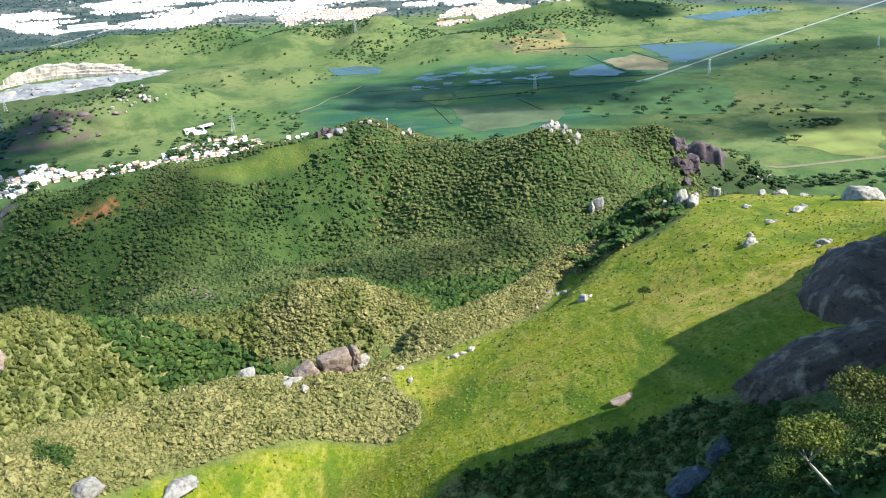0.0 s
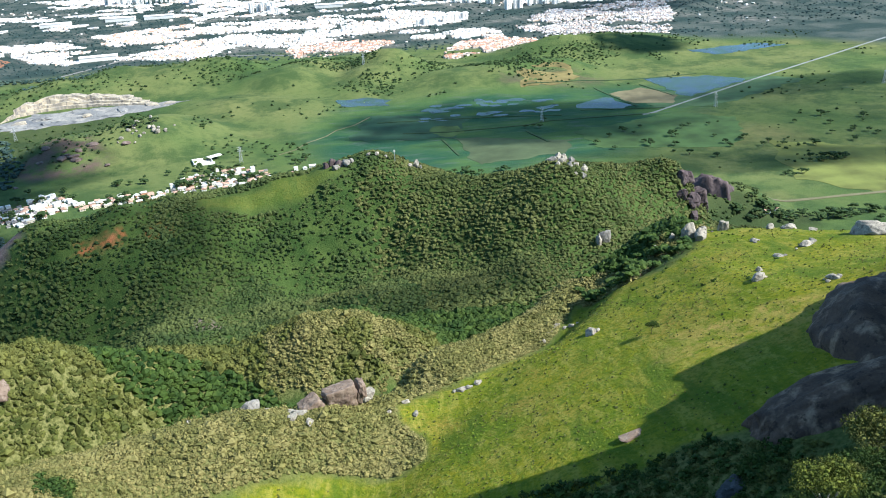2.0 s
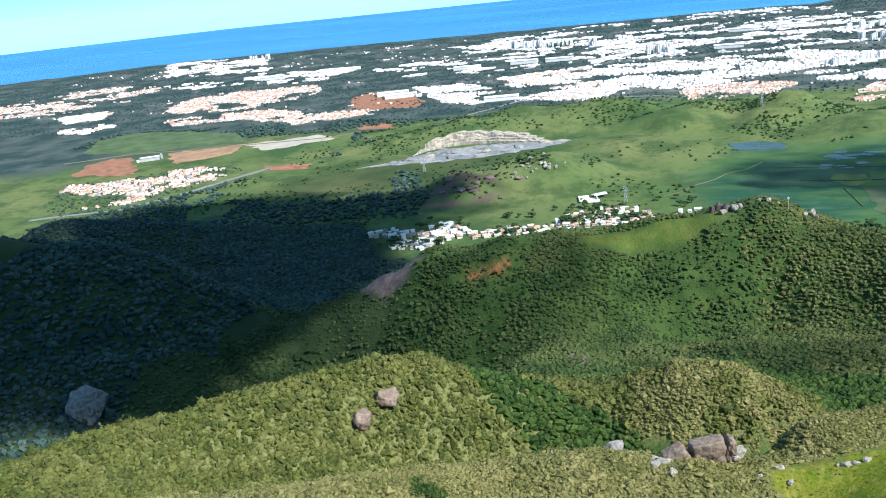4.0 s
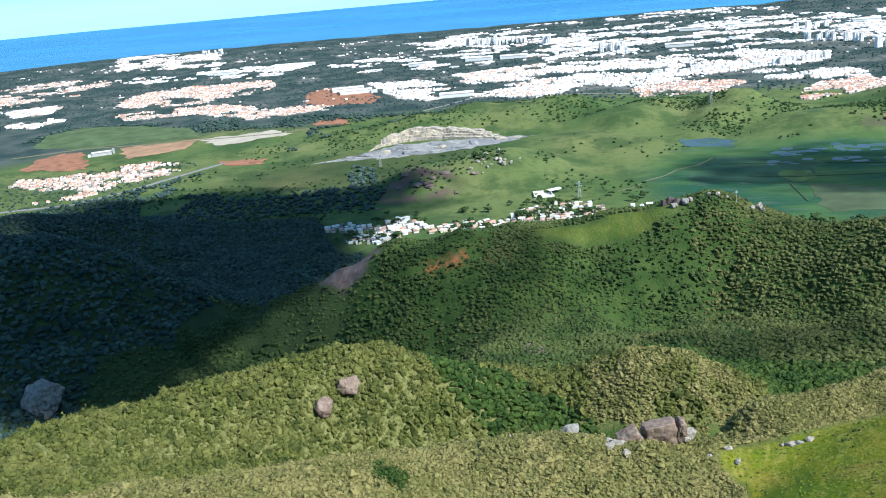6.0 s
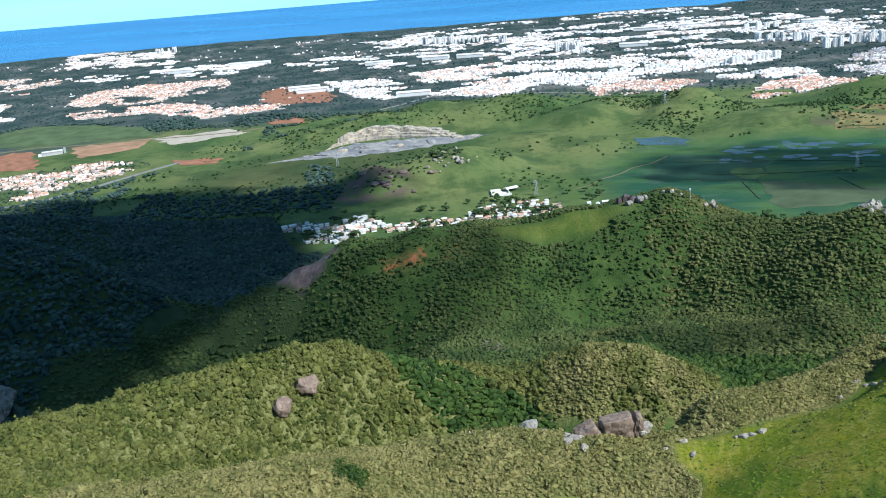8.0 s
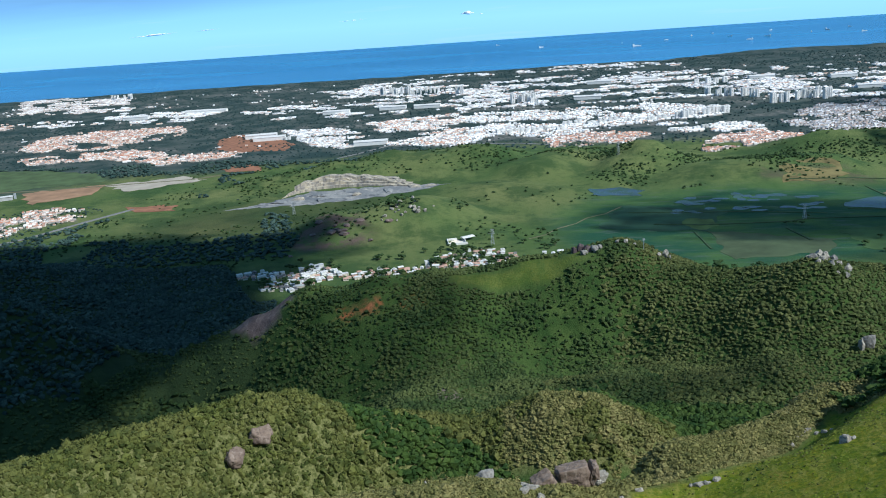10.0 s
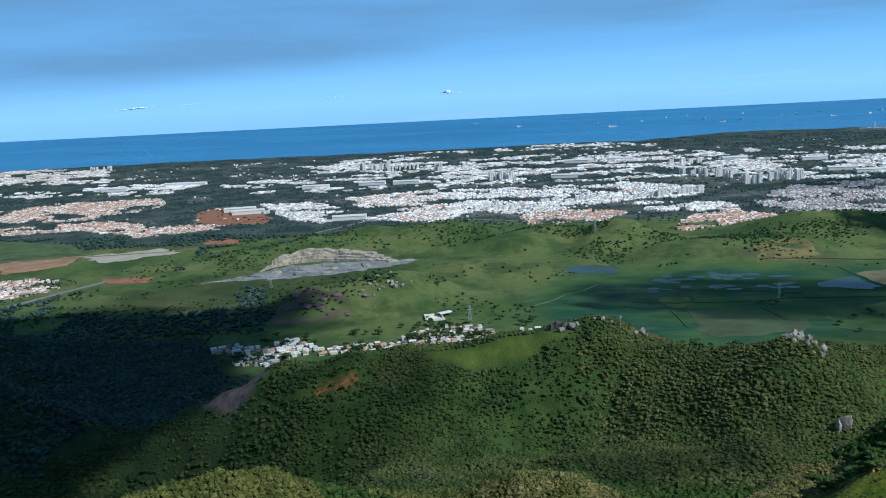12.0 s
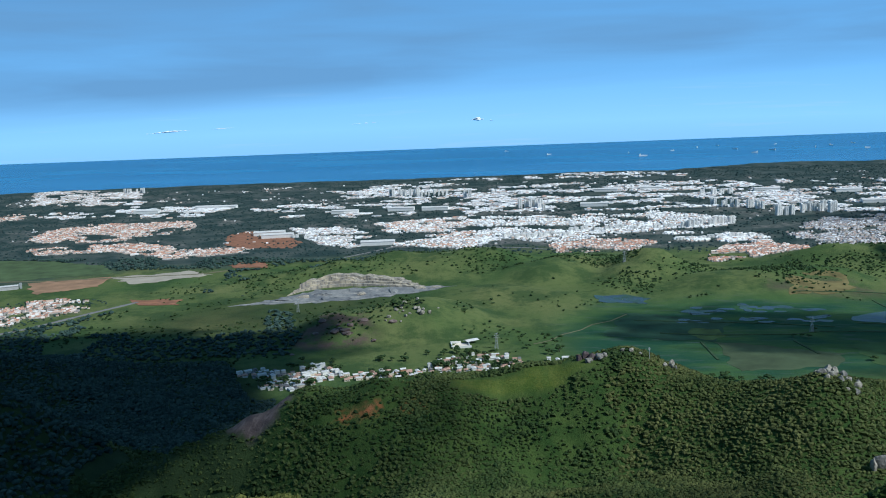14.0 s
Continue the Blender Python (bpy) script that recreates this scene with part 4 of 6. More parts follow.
cloud(-545, 770, 280, 310, 1, 20, 20)
cloud(-408, 630, 120, 130, 15, 0, 20)
cloud(-400, 745, 110, 115, 17, 0, 10)
cloud(-430, 850, 135, 130, 16, 0, 5)
cloud(-660, 1000, 250, 135, 14, 15)
cloud(-470, 1000, 225, 130, 9, 15)
cloud(-535, 455, 255, 150, 2, 0, 90)
cloud(-388, 500, 118, 105, 10, 10, 50)
cloud(600, 1080, 400, 190, 13, 5, 0, VEIL)
cloud(660, 1230, 220, 55, 11, 10, 0, THIN)
cloud(600, 880, 200, 40, 12, -5, 0, THIN)
cloud(225, 1140, 250, 120, 3, -8, 0, MIDDLE)
cloud(-185, 535, 140, 80, 4, 20, 75, VEIL)
cloud(30, 475, 90, 24, 5, 8, 75, VEIL)
cloud(520, 1560, 110, 70, 6)
cloud(420, 900, 150, 50, 7, 0, 0, THIN)
cloud(690, 2130, 210, 120, 8, 0, 0, THIN)


# small white cumulus low over the sea
PUFF = plain("cumulus", (0.9, 0.9, 0.9), 1.0, vary=0.08, size=20)
for seed, (x, y, z, wide, puffs) in enumerate([(-534, 4616, 172, 34, 14), (-470, 4640, 166, 14, 5), (-1984, 4202, 175, 120, 44), (-1760, 4310, 180, 60, 22), (-1100, 4550, 176, 70, 16)]):
    prng = random.Random(400 + seed)
    bm = bmesh.new()
    for k in range(puffs):
        off = prng.uniform(-1, 1)
        r = wide * (0.16 if wide < 40 else 0.05) * prng.uniform(0.6, 1.3) * (1.2 - abs(off))
        m = Matrix.Translation((off * wide, prng.uniform(-6, 6), prng.uniform(0, 0.5) * r * (2 if wide < 40 else 0.7) + off * wide * (0 if wide < 40 else 0.05))) @ Matrix.Diagonal((r * 1.8, r * 1.5, r * (0.7 if wide < 40 else 0.45), 1))
        bmesh.ops.create_icosphere(bm, subdivisions=3, radius=1, matrix=m)
    for v in bm.verts:
        v.co += v.co.normalized() * 1.2 * noise.noise(v.co * 0.2)
    for f in bm.faces:
        f.smooth = True
    puff = part("cumulus_cloud", bm, PUFF)
    puff.matrix_world = pose(x, y, z, 0, 0, 0)
    tagged(puff, "small white cumulus low over the sea", "cloud", "clouds over the sea", "structure")

# ---- village ----
def empty(name, label, category, group=""):
    return tagged(new(name), label, category, group)


def prism_roof(bm, w, d, z, rise, over=0.5, hip=0.0):
    """A gabled or hipped roof with a little thickness."""
    a, b = w / 2 + over, d / 2 + over
    low = [bm.verts.new((sx * a, sy * b, z)) for sx, sy in ((-1, -1), (1, -1), (1, 1), (-1, 1))]
    under = [bm.verts.new((v.co.x, v.co.y, z - 0.18)) for v in low]
    r0, r1 = bm.verts.new((-a + hip, 0, z + rise)), bm.verts.new((a - hip, 0, z + rise))
    for f in ((low[0], low[1], r1, r0), (low[2], low[3], r0, r1), (low[1], low[2], r1), (low[3], low[0], r0)):
        bm.faces.new(f)
    for k in range(4):
        bm.faces.new((under[k], under[(k + 1) % 4], low[(k + 1) % 4], low[k]))
    bm.faces.new(under[::-1])


def house(w, d, h, wall, roof, style, label, group, name="house"):
    """A small house: walls, roof, door and windows."""
    top = empty(name, label, "house", group)
    bm = bmesh.new()
    box(bm, 0, 0, -1.2, w, d, h + 1.2)
    part("wall", bm, wall, top)
    bm = bmesh.new()
    if style == "gable":
        prism_roof(bm, w, d, h, 1.5)
    elif style == "hip":
        prism_roof(bm, w, d, h, 1.5, 0.5, d / 2)
    else:
        box(bm, 0, 0, h, w + 0.5, d + 0.5, 0.25)
        box(bm, w * 0.2, d * 0.1, h + 0.25, 1.4, 1.4, 1.1)
    part("roof", bm, roof, top)
    bm = bmesh.new()
    box(bm, -w * 0.1, -d / 2 - 0.03, 0, 1.0, 0.08, 2.1)
    part("door", bm, BARKDARK, top)
    for sx, sy, rot in ((-0.32, -0.5, 0), (0.28, -0.5, 0), (0.5, -0.15, 1), (0.5, 0.25, 1)):
        bm = bmesh.new()
        box(bm, sx * w + (0.03 if rot else 0), sy * d - (0 if rot else 0.03), 1.1, 0.08 if rot else 1.3, 1.3 if rot else 0.08, 1.1)
        part("window", bm, GLASS, top)
    return top


G = "houses of the village"
KINDS = [
    house(8, 7, 3.2, WHITEWALL, TILEROOF, "gable", "white village house with a clay-tiled gable roof", G),
    house(10, 7, 3.4, WHITEWALL, PALEROOF, "gable", "white village house with a pale cement-sheet roof", G),
    house(7, 8, 5.8, WHITEWALL, PALEROOF, "flat", "two-storey white village house with a flat roof", G),
    house(9, 8, 3.2, CREAMWALL, TILEROOF, "hip", "cream village house with a hipped clay roof", G),
    house(8, 6, 3.0, BRICKWALL, PALEROOF, "gable", "bare-brick village house with a cement-sheet roof", G),
    house(11, 8, 4.2, CREAMWALL, PALEROOF, "flat", "wide cream village house with a flat roof", G),
    house(7, 6, 3.0, GREYWALL, DARKROOF, "gable", "grey rendered village house with a weathered roof", G),
]
rng = random.Random(7)
used = []


def settle(corners, count, kinds, gap, turn):
    """Stands houses inside a polygon, none too near another."""
    xs, ys = [c[0] for c in corners], [c[1] for c in corners]
    made = 0
    for _ in range(count * 40):
        if made == count:
            break
        x, y = rng.uniform(min(xs), max(xs)), rng.uniform(min(ys), max(ys))
        if float(within(np.array([x]), np.array([y]), corners, 0.1)[0]) < 0.5 or any(math.hypot(x - a, y - b) < gap for a, b in used):
            continue
        used.append((x, y))
        kind = KINDS[rng.choice(kinds)]
        spin = turn + rng.choice([0, 90, 180, 270]) + rng.uniform(-8, 8)
        place = pose(x, y, height(x, y), 0, 0, spin) @ Matrix.Scale(rng.uniform(0.48, 0.78), 4)
        if kind in first:
            first.remove(kind)
            kind.matrix_basis = place
        else:
            copy_thing(kind, place @ Matrix.Scale(1 / kind.scale.x, 4))
        made += 1


first = list(KINDS)
settle([(-255, 905), (-205, 912), (-175, 925), (-185, 948), (-245, 935)], 32, [0, 1, 3, 3, 4, 5], 6.6, 20)
settle([(-178, 925), (-110, 940), (-66, 966), (-76, 1000), (-115, 1018), (-150, 1000), (-180, 960)], 80, [0, 0, 1, 2, 3, 3, 4, 6], 6.2, 12)
settle([(-62, 965), (-20, 988), (-25, 998), (-62, 985)], 4, [1, 2, 0], 9, 10)
settle([(-385, 935), (-360, 948), (-322, 935), (-322, 914), (-376, 916)], 36, [6, 6, 1, 4, 0, 2], 6.2, 30)
settle([(-332, 905), (-306, 969), (-279, 950), (-258, 925), (-280, 899), (-303, 869), (-342, 872)], 84, [1, 1, 6, 4, 0, 2, 5], 6.2, 30)
settle([(-262, 905), (-240, 900), (-250, 915)], 2, [6, 1], 9, 30)
for kind in first:
    kind.matrix_basis = pose(-330 - 12 * first.index(kind), 925, height(-330, 925), 0, 0, 20)

# unfinished white hall above the village
hall = empty("unfinished_hall", "roofless white walled hall above the village", "building")
for name, x, y, sx, sy, sz in (("wall", -9, 0, 0.6, 22, 3.4), ("wall", 2, -11, 24, 0.6, 3.2), ("wall", 12, -2, 0.6, 18, 3.2), ("wall", -3, 11, 13, 0.6, 3.2), ("floor_slab", 1, 0, 22, 22, 0.3)):
    bm = bmesh.new()
    box(bm, x, y, -0.4 if name == "wall" else -0.2, sx, sy, sz)
    part(name, bm, CREAMWALL if name == "floor_slab" else WHITEWALL, hall)
bm = bmesh.new()
prism_roof(bm, 16, 9, 3.6, 1.2)
lean = part("roof", bm, PALEROOF, hall)
lean.matrix_basis = pose(16, 10, 0, 0, 0, 25)
hall.matrix_basis = pose(-152, 1050, height(-152, 1050) + 0.2, 0, 0, 14)

# farm with red roofs behind the grassy spur
for k, (x, y) in enumerate([(366, 706), (376, 712), (386, 708)]):
    copy_thing(KINDS[0], pose(x, y, height(x, y), 0, 0, 30 * k))

# works shed on the left plain
shed = empty("works_shed", "long grey-white works shed with a blue roof edge", "shed")
for name, x, y, sx, sy, sz, mat in (("hall", 0, 0, 44, 16, 8, GREYWALL), ("roof", 0, 0, 46, 18, 0.6, PALEROOF), ("annex", -26, 0, 10, 12, 5, WHITEWALL), ("silo", 27, 2, 5, 5, 13, STEEL)):
    bm = bmesh.new()
    box(bm, x, y, 8 if name == "roof" else -0.3, sx, sy, sz)
    bmesh.ops.bevel(bm, geom=bm.edges[:], offset=0.2, segments=1)
    part(name, bm, mat, shed)
shed.matrix_basis = pose(-978, 1400, height(-978, 1400), 0, 0, 30) @ Matrix.Scale(0.75, 4)

# ---- apartment blocks ----
def apartment(w, d, floors, wall, label, group):
    top = empty("apartment_block", label, "apartment block", group)
    bm = bmesh.new()
    box(bm, 0, 0, -0.5, w, d, floors * 3 + 0.5)
    part("body", bm, wall, top)
    for side in (-1, 1):
        bm = bmesh.new()
        box(bm, side * w * 0.3, -d / 2 - 0.5, 0, w * 0.16, 1.0, floors * 3)
        part("balcony_shaft", bm, wall, top)
    for k in range(floors):
        bm = bmesh.new()
        box(bm, 0, -d / 2 - 0.05, k * 3 + 1.1, w * 0.24, 0.2, 0.9)
        part("window_band", bm, GLASS, top)
    bm = bmesh.new()
    box(bm, 0, 0, floors * 3, w + 0.4, d + 0.4, 0.4)
    box(bm, w * 0.15, 0, floors * 3 + 0.4, w * 0.25, d * 0.4, 2.4)
    part("roof", bm, PALEROOF, top)
    return top


BLOCKS = {
    "tower": apartment(15, 13, 12, WHITEWALL, "white twelve-storey apartment tower", "apartment towers"),
    "block": apartment(22, 12, 8, WHITEWALL, "pale eight-storey apartment block", "apartment blocks"),
    "row": apartment(34, 11, 5, WHITEWALL, "long white five-storey apartment block", "apartment rows"),
}
fresh = set(BLOCKS)


def stand(kind, x, y, turn, size):
    place = pose(x, y, height(x, y), 0, 0, turn) @ Matrix.Scale(size, 4)
    if kind in fresh:
        fresh.remove(kind)
        BLOCKS[kind].matrix_basis = place
    else:
        copy_thing(BLOCKS[kind], place @ Matrix.Scale(1 / BLOCKS[kind].scale.x, 4))


for kind, x0, y0, x1, y1, n, size in (
        ('row', -164, 1893, -38, 1919, 11, 0.5),
        ('row', -26, 1981, 176, 2011, 9, 0.5),
        ('block', 205, 2006, 314, 2055, 8, 0.62),
        ('row', 184, 1852, 342, 1869, 9, 0.42),
        ('tower', -168, 2399, -119, 2399, 6, 0.62),
        ('tower', -148, 2455, -106, 2326, 4, 0.5),
        ('tower', -592, 2734, -505, 2741, 8, 0.6),
        ('tower', -500, 2709, -419, 2748, 8, 0.45),
        ('tower', -1609, 3007, -1538, 3023, 6, 0.45),
        ('tower', 316, 2389, 370, 2328, 6, 0.5),
        ('tower', 393, 2322, 423, 2304, 4, 0.55),
        ('tower', 434, 2183, 465, 2196, 4, 0.6),
        ('tower', 495, 2231, 571, 2224, 9, 0.6),
        ('block', 324, 2627, 402, 2633, 4, 0.6),
        ('tower', -348, 2669, -333, 2664, 2, 0.6),
        ('row', -642, 1939, -566, 1896, 3, 0.5)):
    for k in range(n):
        t = k / max(n - 1, 1)
        stand(kind, x0 + (x1 - x0) * t + rng.uniform(-4, 4), y0 + (y1 - y0) * t + rng.uniform(-14, 14), rng.choice([12, 20, 28]), size * rng.uniform(0.8, 1.15))

# long warehouses
def warehouse(w, d, h, label):
    top = empty("warehouse", label, "warehouse", "warehouses of the city")
    bm = bmesh.new()
    box(bm, 0, 0, -0.4, w, d, h + 0.4)
    part("wall", bm, WHITEWALL, top)
    bm = bmesh.new()
    prism_roof(bm, w, d, h, 2.2, 0.6)
    part("roof", bm, PALEROOF, top)
    return top


depot = warehouse(70, 26, 8, "long white warehouse with a pale pitched roof")
depot.matrix_basis = pose(-427, 1831, 0, 0, 0, 10)
for x, y, turn in ((-1085, 2511, 6), (-1035, 2512, 6), (59, 2766, 0), (-1237, 2434, 10), (-489, 2390, 4), (-397, 2393, 4), (-634, 2353, 6), (-683, 1946, 14), (-715, 1984, 14), (709, 2384, 0), (757, 2324, 4), (194, 2790, 0), (506, 2693, 2), (707, 2631, 6), (21, 2414, 0)):
    copy_thing(depot, pose(x, y, height(x, y), 0, 0, turn))

# ---- quarry ----
quarry = empty("quarry", "terraced pale stone quarry cut into a low hill", "quarry")
arc = [(-462, 1338), (-448, 1372), (-420, 1398), (-380, 1408), (-335, 1408), (-290, 1402), (-250, 1392)]
for level in range(4):
    bm = bmesh.new()
    back, z = level * 9, level * 5.2
    fine = []
    for (x0, y0), (x1, y1) in zip(arc, arc[1:]):
        fine += [(x0 + (x1 - x0) * k / 6, y0 + (y1 - y0) * k / 6) for k in range(6)]
    span = fine[level:len(fine) - 2 * level]
    rows = []
    for k, (x, y) in enumerate(span):
        jag = 2.2 * noise.noise(Vector((x * 0.15, y * 0.15, level * 5))) + 1.2 * noise.noise(Vector((x * 0.5, y * 0.5, level)))
        q = k / len(span)
        fall = float(np.interp(q, [0, 0.12, 0.3, 0.5, 0.62, 0.8, 1], [0.45, 0.8, 0.98, 1.0, 0.88, 0.72, 0.4])) * (1 + 0.5 * noise.noise(Vector((x * 0.045, level * 3, 1))) + 0.2 * noise.noise(Vector((x * 0.15, level * 5, 4))))
        y2 = y + back + jag
        rows.append([bm.verts.new((x, y2, -1)), bm.verts.new((x + 0.5, y2 + 1.0, (z + 7.4) * fall * 0.68 + 0.9 * jag)), bm.verts.new((x + 2, y2 + 15, (z + 7.6) * fall * 0.68)), bm.verts.new((x + 2, y2 + 30, -1))])
    for r0, r1 in zip(rows, rows[1:]):
        for k in range(3):
            bm.faces.new((r0[k], r0[k + 1], r1[k + 1], r1[k]))
    for r in (rows[0], rows[-1]):
        bm.faces.new(r)
    part("terrace", bm, QUARRYROCK, quarry)


def sheet(name, corners, material, lift, parent=None, rough=5.0):
    """A thin irregular sheet of ground or water that follows the land."""
    bm = bmesh.new()
    edge = []
    for (x0, y0), (x1, y1) in zip(corners, corners[1:] + corners[:1]):
        n = max(2, int(math.hypot(x1 - x0, y1 - y0) / 9))
        for k in range(n):
            x, y = x0 + (x1 - x0) * k / n, y0 + (y1 - y0) * k / n
            j = Vector((x * 0.06, y * 0.06, 3.3))
            edge.append((x + rough * noise.noise(j), y + rough * noise.noise(j + Vector((9, 4, 1)))))
    cx, cy = sum(p[0] for p in edge) / len(edge), sum(p[1] for p in edge) / len(edge)
    loops = []
    for s in (1.0, 0.8, 0.6, 0.4, 0.2):
        loops.append([bm.verts.new((cx + (x - cx) * s, cy + (y - cy) * s, height(cx + (x - cx) * s, cy + (y - cy) * s) + lift)) for x, y in edge])
    skirt = [bm.verts.new((v.co.x, v.co.y, v.co.z - 0.8)) for v in loops[0]]
    middle = bm.verts.new((cx, cy, height(cx, cy) + lift))
    n = len(edge)
    for a, b in zip([skirt] + loops, loops):
        for k in range(n):
            bm.faces.new((a[k], a[(k + 1) % n], b[(k + 1) % n], b[k]))
    for k in range(n):
        bm.faces.new((loops[-1][k], loops[-1][(k + 1) % n], middle))
    bmesh.ops.recalc_face_normals(bm, faces=bm.faces[:])
    return part(name, bm, material, parent)


sheet("quarry_floor", [(-535, 1272), (-470, 1282), (-400, 1290), (-327, 1322), (-232, 1380), (-212, 1404), (-250, 1406), (-330, 1402), (-420, 1385), (-450, 1350), (-490, 1300)], QUARRYFLOOR, 0.5, quarry, 16.0)
for k, (x, y, q) in enumerate([(-455, 1312, 7), (-430, 1330, 6), (-395, 1318, 5), (-345, 1352, 6), (-300, 1372, 7), (-262, 1392, 6), (-410, 1352, 8), (-235, 1396, 5), (-480, 1296, 5)]):
    heap = part("gravel_mound", rock_mesh(500 + k, q * 2.2, q * 1.3, q * 0.55, 3, 0.35, 3, 0.0), QUARRYROCK if k % 2 else QUARRYFLOOR, quarry)
    heap.matrix_basis = pose(x, y, height(x, y) + 0.3, 0, 0, 30 * k)
for name, corners, material, label in (
        ("soil_field", [(-1070, 1300), (-1100, 1386), (-1075, 1424), (-1036, 1430), (-941, 1288), (-1000, 1286)], REDSOIL, "bare reddish ploughed soil"),
        ("soil_field", [(-975, 1450), (-846, 1504), (-825, 1424), (-904, 1354)], ORANGESOIL, "bare orange earthworks on the plain"),
        ("soil_field", [(-846, 1500), (-713, 1556), (-655, 1515), (-771, 1440)], TANSOIL, "bare tan building ground"),
        ("soil_field", [(-715, 1312), (-630, 1322), (-615, 1276), (-680, 1285)], REDSOIL, "bare reddish soil patch"),
        ("soil_field", [(-674, 1622), (-627, 1645), (-592, 1624), (-581, 1579), (-639, 1574)], REDSOIL, "bare reddish soil beside houses"),
        ("soil_field", [(-810, 1965), (-793, 2046), (-707, 2015), (-614, 1889), (-598, 1800), (-708, 1802), (-771, 1853)], REDSOIL, "red earth at the edge of the city"),
        ("soil_field", [(380, 1700), (520, 1720), (540, 1685), (400, 1668)], REDSOIL, "red earth lot at the edge of the city")):
    tagged(sheet(name, corners, material, 0.45, None, 14.0), label, "bare field", kind="structure")
NORTHFIELD = [(-1187, 1488), (-1243, 1609), (-1205, 1690), (-1060, 1670), (-916, 1615), (-854, 1532), (-981, 1497), (-1048, 1455)]
for corners, color, label in ((NORTHFIELD, (0.085, 0.125, 0.05), "open green field at the city's edge"), ([(145, 1075), (280, 1028), (255, 971), (153, 957)], (0.075, 0.105, 0.05), "greyish green level field"), ([(297, 1065), (450, 1124), (510, 1071), (455, 950), (301, 983)], (0.07, 0.13, 0.04), "even green pasture beside the channel"),
                              ([(496, 964), (604, 904), (515, 761), (454, 817)], (0.155, 0.18, 0.045), "bright yellow-green pasture"), ([(52, 1223), (191, 1177), (145, 1075), (17, 1100)], (0.035, 0.085, 0.045), "wet dark green field"),
                              ([(420, 1240), (500, 1236), (640, 1300), (700, 1260), (520, 1150), (430, 1150)], (0.06, 0.115, 0.05), "green field beside the flooded land")):
    field = plain("field_grass", color, 0.95, vary=0.5, size=34)
    tagged(sheet("field", corners, field, 0.2, None, 12.0), label, "field", kind="structure")
for corners, label in (([(475, 1339), (574, 1326), (618, 1282), (501, 1207), (484, 1220), (483, 1284)], "flooded field, blue with the sky"), ([(329, 1198), (385, 1236), (406, 1177), (384, 1162), (327, 1179)], "flooded field with grassy edges"),
                       ([(15, 1323), (56, 1322), (89, 1311), (82, 1280), (16, 1280)], "shallow pond in the pasture"), ([(610, 1500), (760, 1560), (800, 1530), (650, 1470)], "flooded field near the city")):
    tagged(sheet("water", corners, POND, 0.3, None, 9.0), label, "pond", kind="structure")

# broken pools of the marsh
prng = random.Random(21)
for cx, cy, dx, dy, n in ((185, 1240, 58, 26, 16), (285, 1222, 34, 44, 12), (180, 1180, 60, 14, 8)):
    for k in range(n):
        x, y = cx + prng.uniform(-dx, dx), cy + prng.uniform(-dy, dy)
        a, b = prng.uniform(5, 16), prng.uniform(4, 10)
        edge = [(x + a * math.cos(t) * prng.uniform(0.6, 1.1), y + b * math.sin(t) * prng.uniform(0.6, 1.1)) for t in (0, 0.9, 1.8, 2.7, 3.6, 4.5, 5.4)]
        tagged(sheet("pool", edge, POND, 0.32, None, 3.0), "small marsh pool between reeds", "pool", "pools of the marsh", "structure")
# sunlit gap in the cloud shade, painted as a lighter green sheet
tagged(sheet("field", [(128, 1140), (160, 1136), (165, 1097), (138, 1085), (120, 1106)], plain("sunlit_grass", (0.085, 0.135, 0.04), 0.95, vary=0.5, size=20), 0.24, None, 9.0), "sunlit patch of the wet fields, painted as lighter green", "field", kind="structure")
tagged(sheet("field", [(396, 1252), (456, 1280), (482, 1215), (458, 1171), (410, 1189)], plain("dry_field", (0.17, 0.15, 0.085), 0.95, vary=0.5, size=26), 0.24, None, 6.0), "dry brownish field between flooded ones", "field", kind="structure")
tagged(sheet("field", [(287, 1370), (344, 1405), (382, 1381), (359, 1325), (287, 1311)], plain("dry_hill_grass", (0.20, 0.165, 0.065), 0.95, vary=0.6, size=24), 0.35, None, 16.0), "dry ochre grass on the green hill", "field", kind="structure")

# roads, channel, tracks
drape("channel", [(400, 1122), (418, 1130), (630, 1283), (1006, 1542), (1350, 1780)], 3.4, CHANNEL, "straight pale concrete channel across the fields", "channel", 0.6)
drape("road", [(372, 752), (420, 756), (516, 762), (640, 760)], 5, DIRT, "pale dirt road behind the spur", "road", 0.5)
drape("road", [(-935, 1030), (-893, 1048), (-817, 1069), (-770, 1136), (-729, 1226), (-690, 1300)], 8, ASPHALT, "grey road along the suburb", "road", 0.5)
drape("road", [(-1165, 1402), (-1054, 1463), (-960, 1470), (-746, 1512), (-685, 1525), (-640, 1560)], 7, DIRT, "pale road past the bare fields", "road", 0.6)
drape("road", [(-380, 1810), (-270, 1790), (-120, 1770), (-60, 1740)], 6, ASPHALT, "road along the city's edge", "road", 0.5)
drape("road", [(-470, 1660), (-420, 1740), (-380, 1810)], 6, ASPHALT, "road along the city's edge", "road", 0.5)
drape("track", [(-64, 1060), (-44, 1078), (-32, 1105), (-8, 1130), (6, 1158), (30, 1178), (52, 1215)], 1.8, DIRT, "narrow track through the pasture", "track", 0.35)
drape("track", [(-640, 1110), (-628, 1088), (-615, 1070), (-600, 1075)], 4, DIRT, "pale winding track", "track", 0.5)
